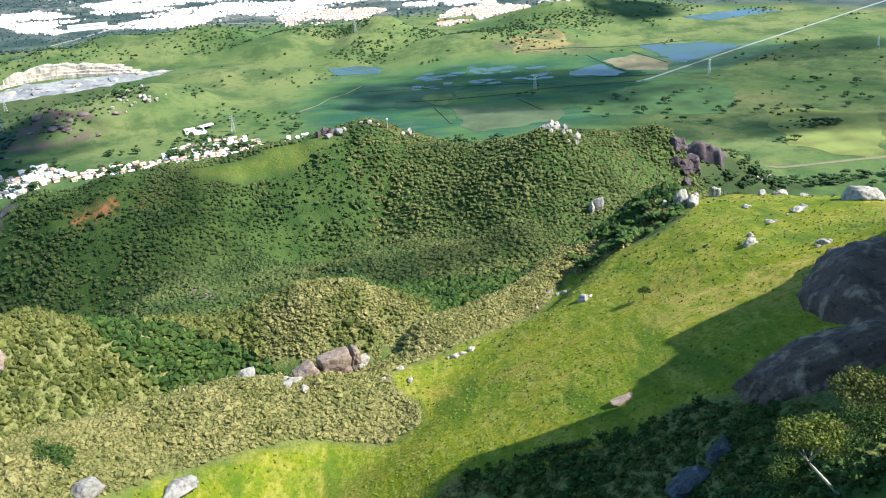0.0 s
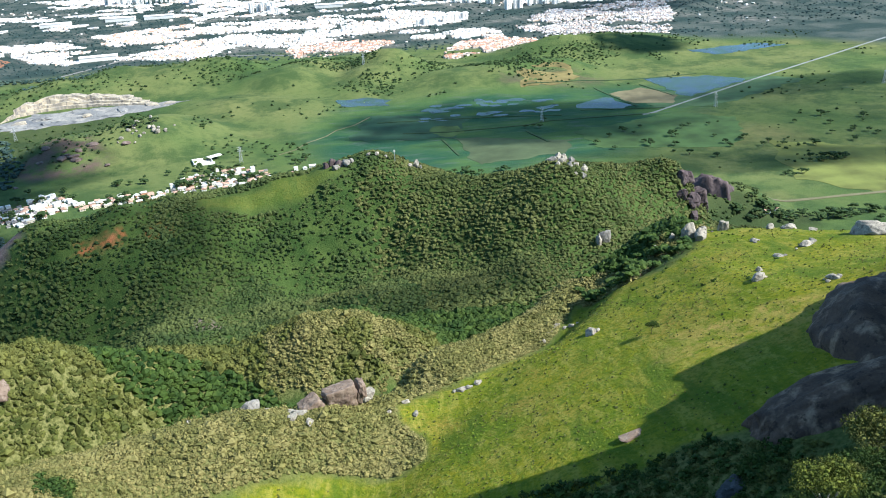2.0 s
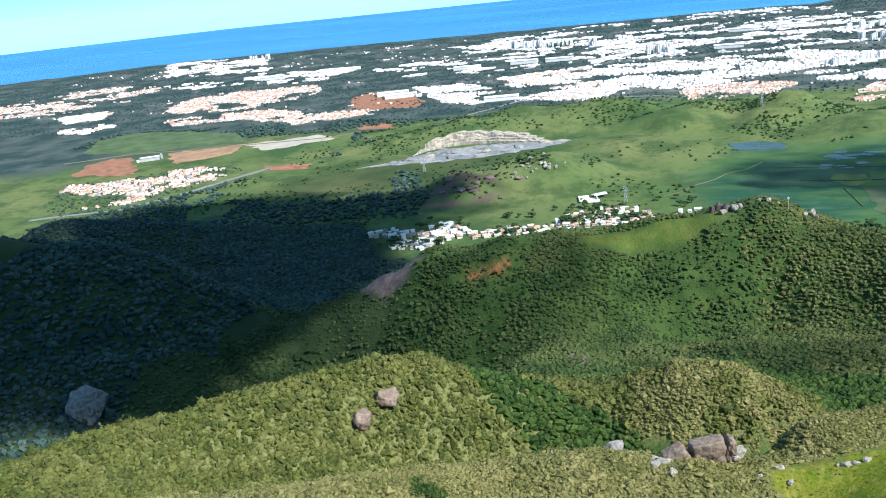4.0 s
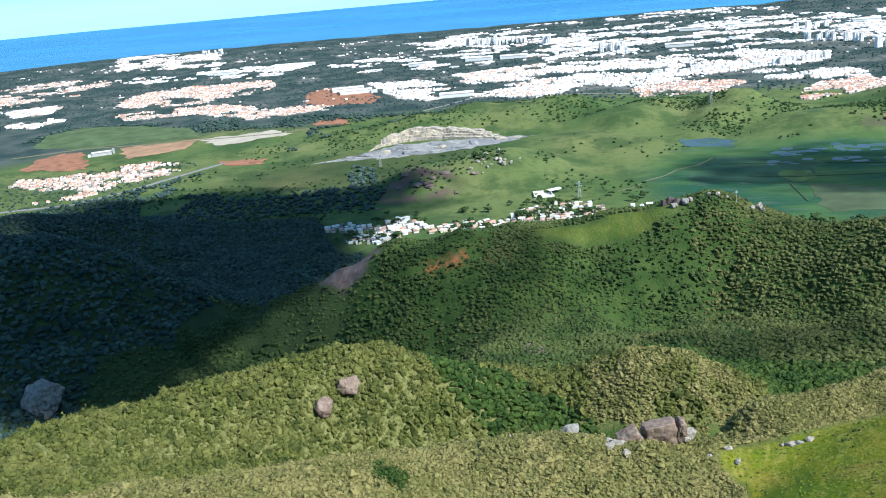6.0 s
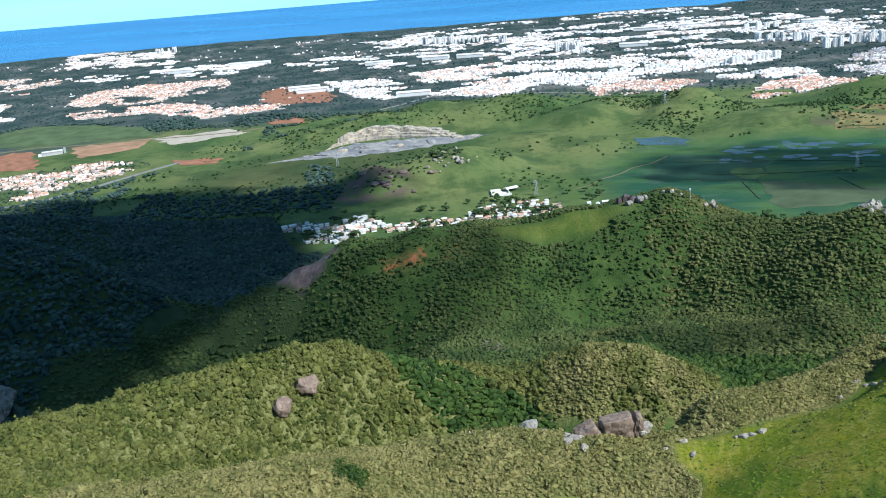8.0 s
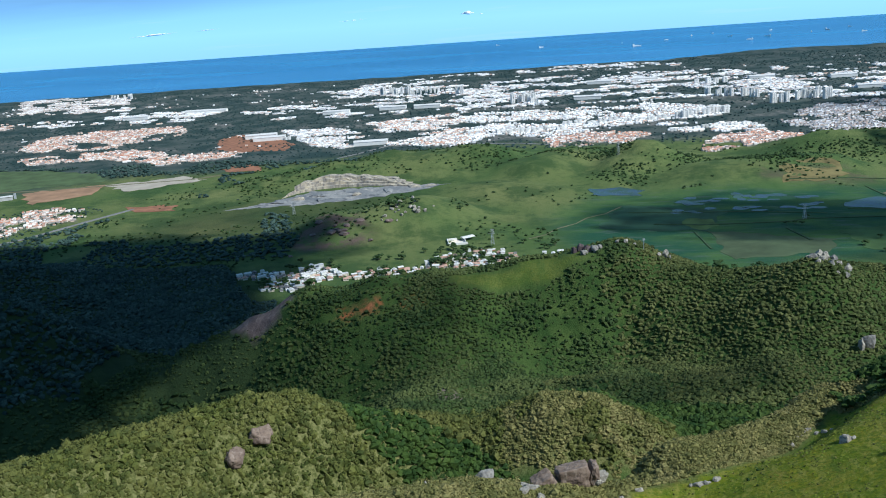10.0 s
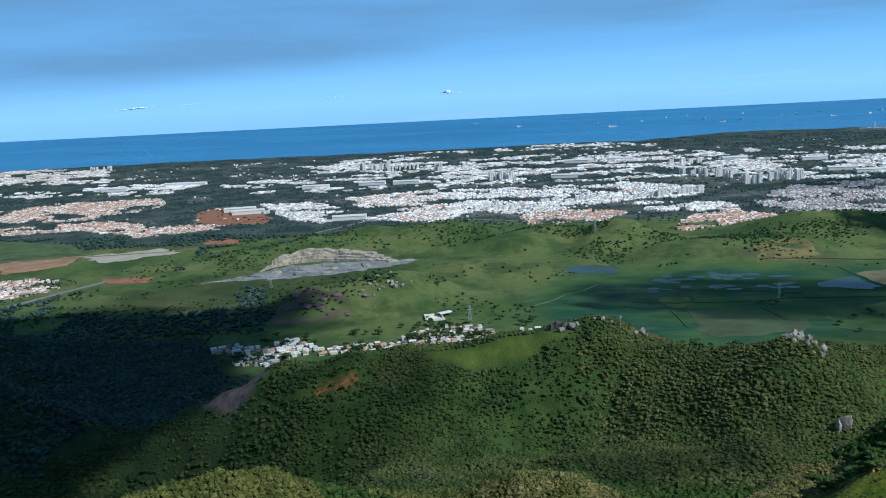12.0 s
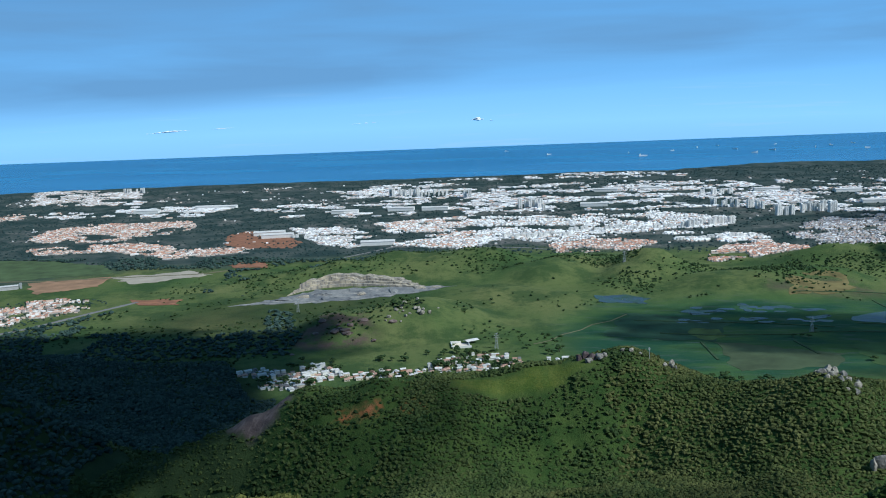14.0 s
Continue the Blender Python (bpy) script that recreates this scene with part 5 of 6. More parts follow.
DITCH = [[(386, 1293), (408, 1169)], [(457, 1299), (477, 1215)], [(88, 1115), (143, 1106), (245, 1112), (277, 1125), (412, 1126)], [(132, 1074), (141, 998)], [(238, 1081), (252, 1024)], [(291, 1319), (562, 1345)], [(60, 1180), (230, 1165), (300, 1150)], [(330, 1170), (440, 1150)]]
for path in DITCH:
    drape("ditch", path, 3.0, plain("ditch_reeds", (0.045, 0.085, 0.035), 0.9, vary=0.5, size=5), "dark reedy ditch between wet fields", "ditch", 0.7)

# ---- pylons ----
def rod(bm, a, b, r):
    a, b = Vector(a), Vector(b)
    d = b - a
    m = Matrix.Translation((a + b) / 2) @ d.to_track_quat("Z", "Y").to_matrix().to_4x4()
    bmesh.ops.create_cone(bm, cap_ends=True, segments=5, radius1=r, radius2=r, depth=d.length, matrix=m)


def pylon(tall=27.0):
    top = empty("power_pylon", "grey lattice steel power pylon", "pylon", "power pylons")
    for sx in (-1, 1):
        for sy in (-1, 1):
            bm = bmesh.new()
            rod(bm, (sx * 2.8, sy * 2.8, -0.5), (sx * 0.5, sy * 0.5, tall), 0.22)
            part("leg", bm, STEEL, top)
    for k in range(5):
        z0, z1 = tall * k / 5, tall * (k + 1) / 5
        w0, w1 = 2.8 - 2.3 * k / 5, 2.8 - 2.3 * (k + 1) / 5
        bm = bmesh.new()
        for sx, sy in ((1, 0), (-1, 0), (0, 1), (0, -1)):
            p = lambda w, s, z: (sx * w + sy * s * w, sy * w + sx * s * w, z)
            rod(bm, p(w0, -1, z0), p(w1, 1, z1), 0.12)
            rod(bm, p(w0, 1, z0), p(w1, -1, z1), 0.12)
        part("brace", bm, STEEL, top)
    for z, w in ((tall * 0.72, 5.5), (tall * 0.86, 4.6), (tall * 0.98, 3.6)):
        bm = bmesh.new()
        rod(bm, (-w, 0, z), (w, 0, z), 0.2)
        rod(bm, (-w, 0, z), (0, 0, z + 1.3), 0.12)
        rod(bm, (w, 0, z), (0, 0, z + 1.3), 0.12)
        part("crossarm", bm, STEEL, top)
    return top


mast = pylon()
mast.matrix_basis = pose(-106, 1040, height(-106, 1040), 0, 0, 20) @ Matrix.Scale(0.68, 4)
for x, y in ((267, 1123), (504, 1136), (-410, 1233), (778, 1196), (60, 1470)):
    copy_thing(mast, pose(x, y, height(x, y), 0, 0, 25))
aerial = empty("aerial_mast", "thin white aerial mast on the hill's crest", "mast")
bm = bmesh.new()
rod(bm, (0, 0, -0.5), (0, 0, 9), 0.22)
part("pole", bm, STEEL, aerial)
bm = bmesh.new()
box(bm, 0, 0, 7.5, 1.2, 0.3, 1.4)
part("panel", bm, WHITEWALL, aerial)
aerial.matrix_basis = pose(42, 622, height(42, 622), 0, 0, 0)

# ---- ships on the sea ----
def ship():
    top = empty("ship", "pale cargo ship at anchor on the sea", "ship", "ships at anchor")
    bm = bmesh.new()
    v = box(bm, 0, 0, -1, 36, 6, 4)
    for q in v:
        if q.co.x > 0:
            q.co.y *= 0.4
            q.co.x += 3 if q.co.z > 0 else 0
    part("hull", bm, HULL, top)
    bm = bmesh.new()
    box(bm, -13, 0, 3, 6, 5, 6)
    part("bridge", bm, WHITEWALL, top)
    bm = bmesh.new()
    box(bm, 2, 0, 3, 18, 4.6, 1.6)
    part("deckhouse", bm, HULL, top)
    return top


boat = ship()


def sea_level(x, y):
    return -1.6 + SEA_TILT * max(y * math.cos(turn_sea) - x * math.sin(turn_sea) - 3900, 0)


boat.matrix_basis = pose(253, 4160, sea_level(253, 4160), 0, 0, 10)
for k, (x, y) in enumerate(((-388, 4574), (-168, 4341), (529, 4519), (632, 4590), (681, 4386), (736, 4194), (900, 4600), (1034, 4382), (1120, 4459), (1244, 4563), (1233, 4298), (1409, 4358), (199, 4338), (1500, 4500), (830, 4300), (400, 4380))):
    copy_thing(boat, pose(x, y, sea_level(x, y), 0, 0, 37 * k) @ Matrix.Scale(0.5 + 0.25 * (k % 3) / 2, 4))

# port on the cape
port = empty("port_works", "pale port works with tall chimneys on the cape", "port")
for k, (x, y, sx, sy, sz) in enumerate(((0, 0, 120, 20, 10), (60, 10, 40, 24, 18), (-70, 5, 50, 18, 8), (110, 0, 60, 20, 14))):
    bm = bmesh.new()
    box(bm, x, y, -0.5, sx, sy, sz)
    part("hall", bm, PALEROOF, port)
for x, z in ((-30, 42), (20, 50), (75, 46)):
    bm = bmesh.new()
    rod(bm, (x, 0, 0), (x, 0, z), 2.2)
    part("chimney", bm, WHITEWALL, port)
port.matrix_basis = pose(1180, 3521, height(1180, 3521), 0, 0, -15) @ Matrix.Scale(0.75, 4)

# ---- woods and scrub ----
ICO = bmesh.new()
bmesh.ops.create_icosphere(ICO, subdivisions=1, radius=1)
ICO_V = np.array([v.co[:] for v in ICO.verts])
ICO_F = np.array([[v.index for v in f.verts] for f in ICO.faces])
ICO.free()


def crown_shape(seed, clumps, leaves, flat=0.75, spread=0.62, size=0.5, leaf=0.28):
    """Corners and triangles of a crown of radius 1: uneven clumps of leaves with loose sprays between."""
    rng = np.random.default_rng(seed)
    verts, faces, base = [], [], 0
    for k in range(clumps):
        a, d = rng.uniform(0, 2 * math.pi), spread * math.sqrt(rng.uniform(0.05, 1))
        c = np.array([d * math.cos(a), d * math.sin(a), flat * (0.55 + 0.55 * (1 - d) + rng.uniform(-0.15, 0.25))])
        s = size * rng.uniform(0.65, 1.15) * np.array([1, 1, rng.uniform(0.6, 0.9)])
        verts.append(c + ICO_V * s * rng.uniform(0.62, 1.28, (len(ICO_V), 1)))
        faces.append(ICO_F + base)
        base += len(ICO_V)
    for k in range(leaves):
        a, d = rng.uniform(0, 2 * math.pi), rng.uniform(0.3, 1.0)
        c = np.array([d * math.cos(a), d * math.sin(a), flat * rng.uniform(0.2, 1.5 - 0.6 * d)])
        u, v = rng.normal(size=3), rng.normal(size=3)
        verts.append(np.array([c, c + leaf * u / np.linalg.norm(u), c + 0.85 * leaf * v / np.linalg.norm(v)]))
        faces.append(np.array([[base, base + 1, base + 2]]))
        base += 3
    return np.concatenate(verts), np.concatenate(faces)


TUFT_BM = bmesh.new()
bmesh.ops.create_cone(TUFT_BM, cap_ends=True, segments=5, radius1=0.9, radius2=0.5, depth=1.2)
bmesh.ops.triangulate(TUFT_BM, faces=TUFT_BM.faces[:])
TUFT = (np.array([v.co[:] for v in TUFT_BM.verts]), np.array([[v.index for v in f.verts] for f in TUFT_BM.faces]))
TUFT_BM.free()


def bush_shape(seed, leaves=9, flat=0.8, leaf=0.42, solid=None):
    """A small leafy hump of radius 1 with a few loose sprays, for plants seen by the thousand."""
    rng = np.random.default_rng(seed)
    body, keep = solid if solid else (ICO_V, ICO_F[ICO_V[ICO_F][:, :, 2].max(1) > -0.2])
    v = body * rng.uniform(0.5, 1.18, (len(body), 1)) * np.array([1, rng.uniform(0.75, 1.1), flat * rng.uniform(0.75, 1.2)]) + np.array([0, 0, 0.35])
    verts, faces, base = [v], [keep], len(v)
    for k in range(leaves):
        a, d = rng.uniform(0, 2 * math.pi), rng.uniform(0.2, 1.0)
        c = np.array([d * math.cos(a), d * math.sin(a), flat * (1.25 - 0.7 * d * d) * rng.uniform(0.8, 1.15)])
        p, q = rng.normal(size=3), rng.normal(size=3)
        verts.append(np.array([c, c + leaf * p / np.linalg.norm(p), c + 0.85 * leaf * q / np.linalg.norm(q)]))
        faces.append(np.array([[base, base + 1, base + 2]]))
        base += 3
    return np.concatenate(verts), np.concatenate(faces)


def scatter(x0, x1, y0, y1, step, seed):
    """Uneven points over a rectangle."""
    rng = np.random.default_rng(seed)
    x, y = np.meshgrid(np.arange(x0, x1, step), np.arange(y0, y1, step))
    x = x + rng.uniform(-0.6, 0.6, x.shape) * step
    y = y + rng.uniform(-0.6, 0.6, y.shape) * step
    return x.ravel(), y.ravel(), rng


def woods(name, x, y, radius, shapes, material, label, category, sink=0.15, rng=None, squash=None):
    """One mesh of many plants at the points x, y."""
    z = relief(x, y)
    pick = rng.integers(0, len(shapes), len(x))
    turn = rng.uniform(0, 2 * math.pi, len(x))
    tall = rng.uniform(0.6, 1.1, len(x)) if squash is None else squash
    verts, faces, base = [], [], 0
    for k, (v, f) in enumerate(shapes):
        i = np.where(pick == k)[0]
        if not len(i):
            continue
        c, s = np.cos(turn[i])[:, None], np.sin(turn[i])[:, None]
        r = radius[i][:, None]
        vx = x[i][:, None] + r * (c * v[:, 0] - s * v[:, 1])
        vy = y[i][:, None] + r * (s * v[:, 0] + c * v[:, 1])
        vz = z[i][:, None] + r * (tall[i][:, None] * v[:, 2] - sink)
        verts.append(np.stack([vx, vy, vz], -1).reshape(-1, 3))
        faces.append((f[None] + base + (np.arange(len(i)) * len(v))[:, None, None]).reshape(-1, 3))
        base += len(i) * len(v)
    return tagged(new(name, mesh_of(name, np.concatenate(verts), np.concatenate(faces), material)), label, category, kind="stuff")


SHAPES_NEAR = [crown_shape(10 + k, 4, 80, size=0.34, leaf=0.3) for k in range(7)]
SHAPES_SCRUB = [bush_shape(20 + k, 14, 0.95, 0.5) for k in range(14)]
SHAPES_KNOLL = [bush_shape(320 + k, 12, 0.95, 0.46) for k in range(14)]
SHAPES_MID = [bush_shape(40 + k, 8, 0.9) for k in range(14)]
SHAPES_FAR = [crown_shape(70 + k, 2, 5, size=0.75) for k in range(5)]


def lush_at(x, y):
    """The damp hollows where taller, greener trees grow."""
    damp = np.maximum(spot(x, y, -70, 368, 58, 18, -15), np.maximum(spot(x, y, 45, 425, 70, 24, 8), spot(x, y, 150, 425, 40, 26, 10)))
    return damp + np.where(damp > 0.02, 0.45 * rolls(x, y, 13, 47) + 0.2 * rolls(x, y, 5, 48), 0)


def on_height(x, y):
    """The tops where the light scrub grows, with an uneven lower edge."""
    return ground(x, y) + 7 * rolls(x, y, 11, 52) + 4 * rolls(x, y, 4, 53) > 84


# light scrub on the near ridges
x, y, rng = scatter(-300, 185, 120, 440, 1.2, 1)
keep = (meadow_at(x, y) < 0.45) & on_height(x, y) & (lush_at(x, y) < 0.5) & (np.hypot(x, y) > 212) & (rng.uniform(size=len(x)) < 0.95)
keep &= (x < 60) | (y > 316 + 0.75 * (x - 60))
keep &= spot(x, y, -92, 248, 5, 4) < 0.5
x, y = x[keep], y[keep]
size = rng.uniform(0.65, 1.25, len(x)) * (1.15 + 0.2 * rolls(x, y, 25, 11) + 0.25 * rolls(x, y, 7, 17))
size = np.where(rng.uniform(size=len(x)) < 0.06, size * 1.7, size)
on_knoll = (y > 316 + 0.93 * (x + 74) + 8 * rolls(x, y, 30, 18) + 9 * rolls(x, y, 7, 49)) & (x < -35 + 14 * rolls(x, y, 9, 50))
on_knoll |= (y > 345) & (x < 45) & (rolls(x, y, 14, 57) + 0.6 * rolls(x, y, 5, 58) > 0.55)
for where, name, leaves, label in ((~on_knoll, "scrub", SCRUB, "dense pale olive scrub on the near ridge"), (on_knoll, "knoll_wood", KNOLL, "dense olive-green wood on the rounded knoll")):
    if name == "knoll_wood":
        where = where & (rng.uniform(size=len(x)) < 0.62)
        woods(name, x[where], y[where], 1.12 * size[where], SHAPES_KNOLL, leaves, label, "scrub", rng=rng, squash=rng.uniform(0.8, 1.3, where.sum()))
    else:
        woods(name, x[where], y[where], size[where], SHAPES_SCRUB, leaves, label, "scrub", rng=rng)
x, y, rng = scatter(-97, -87, 244, 252, 1.3, 21)
woods("dark_bush", x, y, rng.uniform(1.2, 2.1, len(x)), SHAPES_NEAR, LUSH, "dark green bush among the pale scrub", "bush", rng=rng)

# taller green trees in the hollows
x, y, rng = scatter(-200, 210, 320, 470, 1.9, 2)
keep = (lush_at(x, y) > 0.45) & (meadow_at(x, y) < 0.3)
x, y = x[keep], y[keep]
woods("hollow_trees", x, y, rng.uniform(1.1, 2.6, len(x)) * (1.1 + 0.3 * rolls(x, y, 10, 19)), SHAPES_MID, LUSH, "lush dark-green trees in the damp hollow", "trees", rng=rng)

# wood on the large hill
x, y, rng = scatter(-330, 350, 400, 690, 2.15, 3)
g = ground(x, y)
bare = np.clip(rolls(x - 0.3 * y, 0.3 * y, 44, 10) * 1.2 + 0.8 * rolls(x, y, 26, 51) + 0.12, 0, 0.78) * smooth(70, -30, x) + 0.3 * smooth(0.45, 0.7, rolls(x, y, 22, 16))
keep = (meadow_at(x, y) < 0.3) & (lush_at(x, y) < 0.5) & (g < 112 + 20) & (rng.uniform(size=len(x)) > bare) & (y < 645 + 0.12 * x) & ((g > 45) | (x > 100)) & (~on_height(x, y) | (y > 430))
keep &= (spot(x, y, -142, 565, 11, 6) < 0.5) & (spot(x, y, -160, 559, 28, 3, 8) < 0.5)
keep &= (spot(x, y, -228, 586, 26, 17, 8) < 0.4) & (spot(x, y, -222, 572, 14, 8, 8) < 0.4)
x, y = x[keep], y[keep]
size = rng.uniform(0.85, 1.9, len(x)) * (1.15 + 0.3 * rolls(x, y, 40, 13) + 0.3 * rolls(x, y, 14, 15))
# trees on the sunward side take the lighter, sunlit leaf colour
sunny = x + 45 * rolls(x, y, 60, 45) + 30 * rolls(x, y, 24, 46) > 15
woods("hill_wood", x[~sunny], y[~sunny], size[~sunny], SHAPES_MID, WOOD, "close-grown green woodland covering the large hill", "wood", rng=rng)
woods("sunlit_wood", x[sunny], y[sunny], size[sunny], SHAPES_MID, SUNLITWOOD, "olive woodland on the hill's sunny side, coloured lighter for sunlight", "wood", rng=rng)

# low shrubs on the grassy flanks between the trees
x, y, rng = scatter(-330, 130, 420, 650, 2.7, 60)
g = ground(x, y)
bare = rolls(x - 0.3 * y, 0.3 * y, 44, 10) * 1.2 + 0.8 * rolls(x, y, 26, 51) + 0.12
keep = (bare > 0.1) & (meadow_at(x, y) < 0.3) & (lush_at(x, y) < 0.5) & (g > 45) & (y < 640) & (~on_height(x, y) | (y > 430)) & (rng.uniform(size=len(x)) < 0.6 + 0.5 * rolls(x, y, 12, 61))
keep &= (spot(x, y, -142, 565, 11, 6) < 0.5) & (spot(x, y, -228, 586, 26, 17, 8) < 0.4) & (spot(x, y, -222, 572, 14, 8, 8) < 0.4)
x, y = x[keep], y[keep]
woods("hill_shrubs", x, y, rng.uniform(0.45, 1.0, len(x)), SHAPES_SCRUB, WOOD, "low green shrubs on the hill's grassy flank", "bushes", rng=rng)

# shaded wood of the left valley
x, y, rng = scatter(-760, -150, 300, 1010, 3.8, 4)
g = ground(x, y)
keep = (litter_at(x, y) > 0.5) & (x < -0.32 * y - 40) & ((y > 400) | (x < -330)) & (g < 130)
keep &= (ground(x, y) < 84) | (x < -330)
keep &= ~((x > -345) & (y > 540) & (g > 45))
keep &= (within(x, y, [(-385, 925), (-335, 835), (-265, 850), (-230, 890), (-60, 940), (-20, 1010), (-250, 1000)], 6.0) < 0.5)
x, y = x[keep], y[keep]
size = rng.uniform(1.6, 3.3, len(x)) * (1.1 + 0.3 * rolls(x, y, 30, 18))
# sunlit edge keeps plain green leaves, the rest gets the haze-tinted ones
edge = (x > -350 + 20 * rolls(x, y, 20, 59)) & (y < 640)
woods("valley_wood", x[~edge], y[~edge], size[~edge], SHAPES_MID, HAZEWOOD, "dark woodland filling the valley, tinted blue for haze and shade", "wood", rng=rng)
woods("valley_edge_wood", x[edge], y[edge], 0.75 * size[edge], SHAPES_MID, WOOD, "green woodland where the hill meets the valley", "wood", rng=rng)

# bushes of the shaded slope below the peak
x, y, rng = scatter(0, 170, 50, 240, 2.0, 5)
keep = (within(x, y, [(24, 215), (36, 222), (58, 209), (76, 204), (93, 202), (100, 192), (112, 178), (122, 150), (130, 120), (110, 80), (66, 58), (44, 66), (40, 120), (44, 170)], 4.0) > 0.5)
keep &= rng.uniform(size=len(x)) < np.clip(0.62 + 0.02 * (x - 40) + 0.6 * rolls(x, y, 14, 37), 0.2, 0.97)
x, y = x[keep], y[keep]
size = rng.uniform(0.6, 2.4, len(x)) * (1 + 0.35 * rolls(x, y, 14, 37))
# some bushes get paler olive leaves in place of sunlight on them
pale = rng.uniform(size=len(x)) < 0.22 + 0.3 * rolls(x, y, 9, 54)
woods("slope_bushes", x[~pale], y[~pale], size[~pale], SHAPES_NEAR, LUSH, "dark green bushes on the shaded mountain slope", "bushes", rng=rng)
woods("lit_bushes", x[pale], y[pale], size[pale], SHAPES_NEAR, KNOLL, "paler olive bushes that stand in for sunlit leaves on the slope", "bushes", rng=rng)

# tufts on the meadow
x, y, rng = scatter(-110, 300, 170, 400, 1.7, 6)
keep = (within(x, y, MEADOW, 3.0) > 0.6) & (rng.uniform(size=len(x)) < 0.35 + 0.25 * rolls(x, y, 18, 14))
x, y = x[keep], y[keep]
woods("grass_tufts", x, y, rng.uniform(0.2, 0.7, len(x)), [bush_shape(80 + k, 5, 0.7, 0.9) for k in range(6)], GRASSTUFT, "rough grass tufts on the bright green slope", "grass", rng=rng, squash=rng.uniform(0.25, 0.5, len(x)))

# dark tussocks and weeds strewn over the slope
x, y, rng = scatter(-80, 240, 200, 400, 2.4, 62)
keep = (within(x, y, MEADOW, 3.0) > 0.6) & (rng.uniform(size=len(x)) < np.clip(0.28 + 0.5 * rolls(x, y, 24, 63) + 0.3 * rolls(x, y, 7, 64), 0.03, 0.7))
x, y = x[keep], y[keep]
woods("meadow_tussocks", x, y, rng.uniform(0.2, 0.6, len(x)), [bush_shape(180 + k, 6, 0.8, 0.8) for k in range(6)], KNOLL, "dark green tussocks and weeds on the grassy slope", "grass", rng=rng)

# low bushes over the rocky end of the hill and the bare hill behind it
x, y, rng = scatter(215, 400, 545, 770, 3.4, 41)
keep = (rng.uniform(size=len(x)) < 0.42 + 0.5 * rolls(x, y, 22, 42)) & (ground(x, y) > 22)
x, y = x[keep], y[keep]
woods("crag_bushes", x, y, rng.uniform(1.2, 2.8, len(x)), SHAPES_MID, WOOD, "dark bushes between the crags at the hill's end", "bushes", rng=rng)

# scattered bushes on the upper meadow
x, y, rng = scatter(60, 200, 300, 400, 3.0, 43)
keep = (within(x, y, MEADOW, 3.0) > 0.6) & (rng.uniform(size=len(x)) < 0.5 * rolls(x, y, 16, 44) - 0.12)
x, y = x[keep], y[keep]
woods("meadow_bushes", x, y, rng.uniform(0.5, 1.2, len(x)), SHAPES_SCRUB, LUSH, "low green bushes in the upper meadow", "bushes", rng=rng)

# ---- trees of the plain and of the near slope ----
def tree(name, seed, tall, spread, leaves, bark, label, group="", category="tree", rich=False, lean=(0.0, 0.0)):
    """A tapered trunk that forks into limbs, under an uneven crown of leaf clumps."""
    rng = random.Random(seed)
    top = empty(name, label, category, group)
    bm = bmesh.new()
    fork = Vector((rng.uniform(-0.2, 0.2) * spread + lean[0], rng.uniform(-0.2, 0.2) * spread + lean[1], tall * (0.42 if rich else 0.22)))

    def limb(a, b, r0, r1):
        d = b - a
        m = Matrix.Translation((a + b) / 2) @ d.to_track_quat("Z", "Y").to_matrix().to_4x4()
        bmesh.ops.create_cone(bm, cap_ends=True, segments=7 if rich else 5, radius1=r0, radius2=r1, depth=d.length, matrix=m)

    limb(Vector((0, 0, -0.6)), fork, tall * (0.026 if rich else 0.045), tall * (0.017 if rich else 0.03))
    ends = []
    for k in range(5 if rich else 3):
        a = k * 2.4 + rng.uniform(-0.4, 0.4)
        e = fork + Vector((math.cos(a) * spread * 0.6, math.sin(a) * spread * 0.6, tall * rng.uniform(0.25, 0.45)))
        limb(fork, e, tall * (0.015 if rich else 0.025), tall * 0.007)
        ends.append(e)
    part("trunk", bm, bark, top)
    verts, faces, base = [], [], 0
    for k, e in enumerate(ends + [fork + Vector((0, 0, tall * 0.42))]):
        v, f = crown_shape(seed * 13 + k, 9 if rich else 3, 900 if rich else 8, size=0.14 if rich else 0.6, leaf=0.12 if rich else 0.28)
        s = spread * (0.52 if rich else 0.72)
        verts.append(v * s * np.array([1, 1, 1.1 if rich else 0.8]) + np.array(e) - np.array([0, 0, 0.35 * s]))
        faces.append(f + base)
        base += len(v)
    ob = new("crown", mesh_of("crown", np.concatenate(verts), np.concatenate(faces), leaves))
    ob.parent = top
    return top


SMALL = [tree("tree", 200 + k, 5.5 + k, 3.4 + 0.5 * k, FARTREE, BARKDARK, "round dark pasture tree", "trees of the pasture") for k in range(3)]
rng2 = random.Random(11)
spots = []


def grove(cx, cy, rx, ry, n):
    for _ in range(n):
        a, d = rng2.uniform(0, 2 * math.pi), math.sqrt(rng2.random())
        spots.append((cx + rx * d * math.cos(a), cy + ry * d * math.sin(a)))


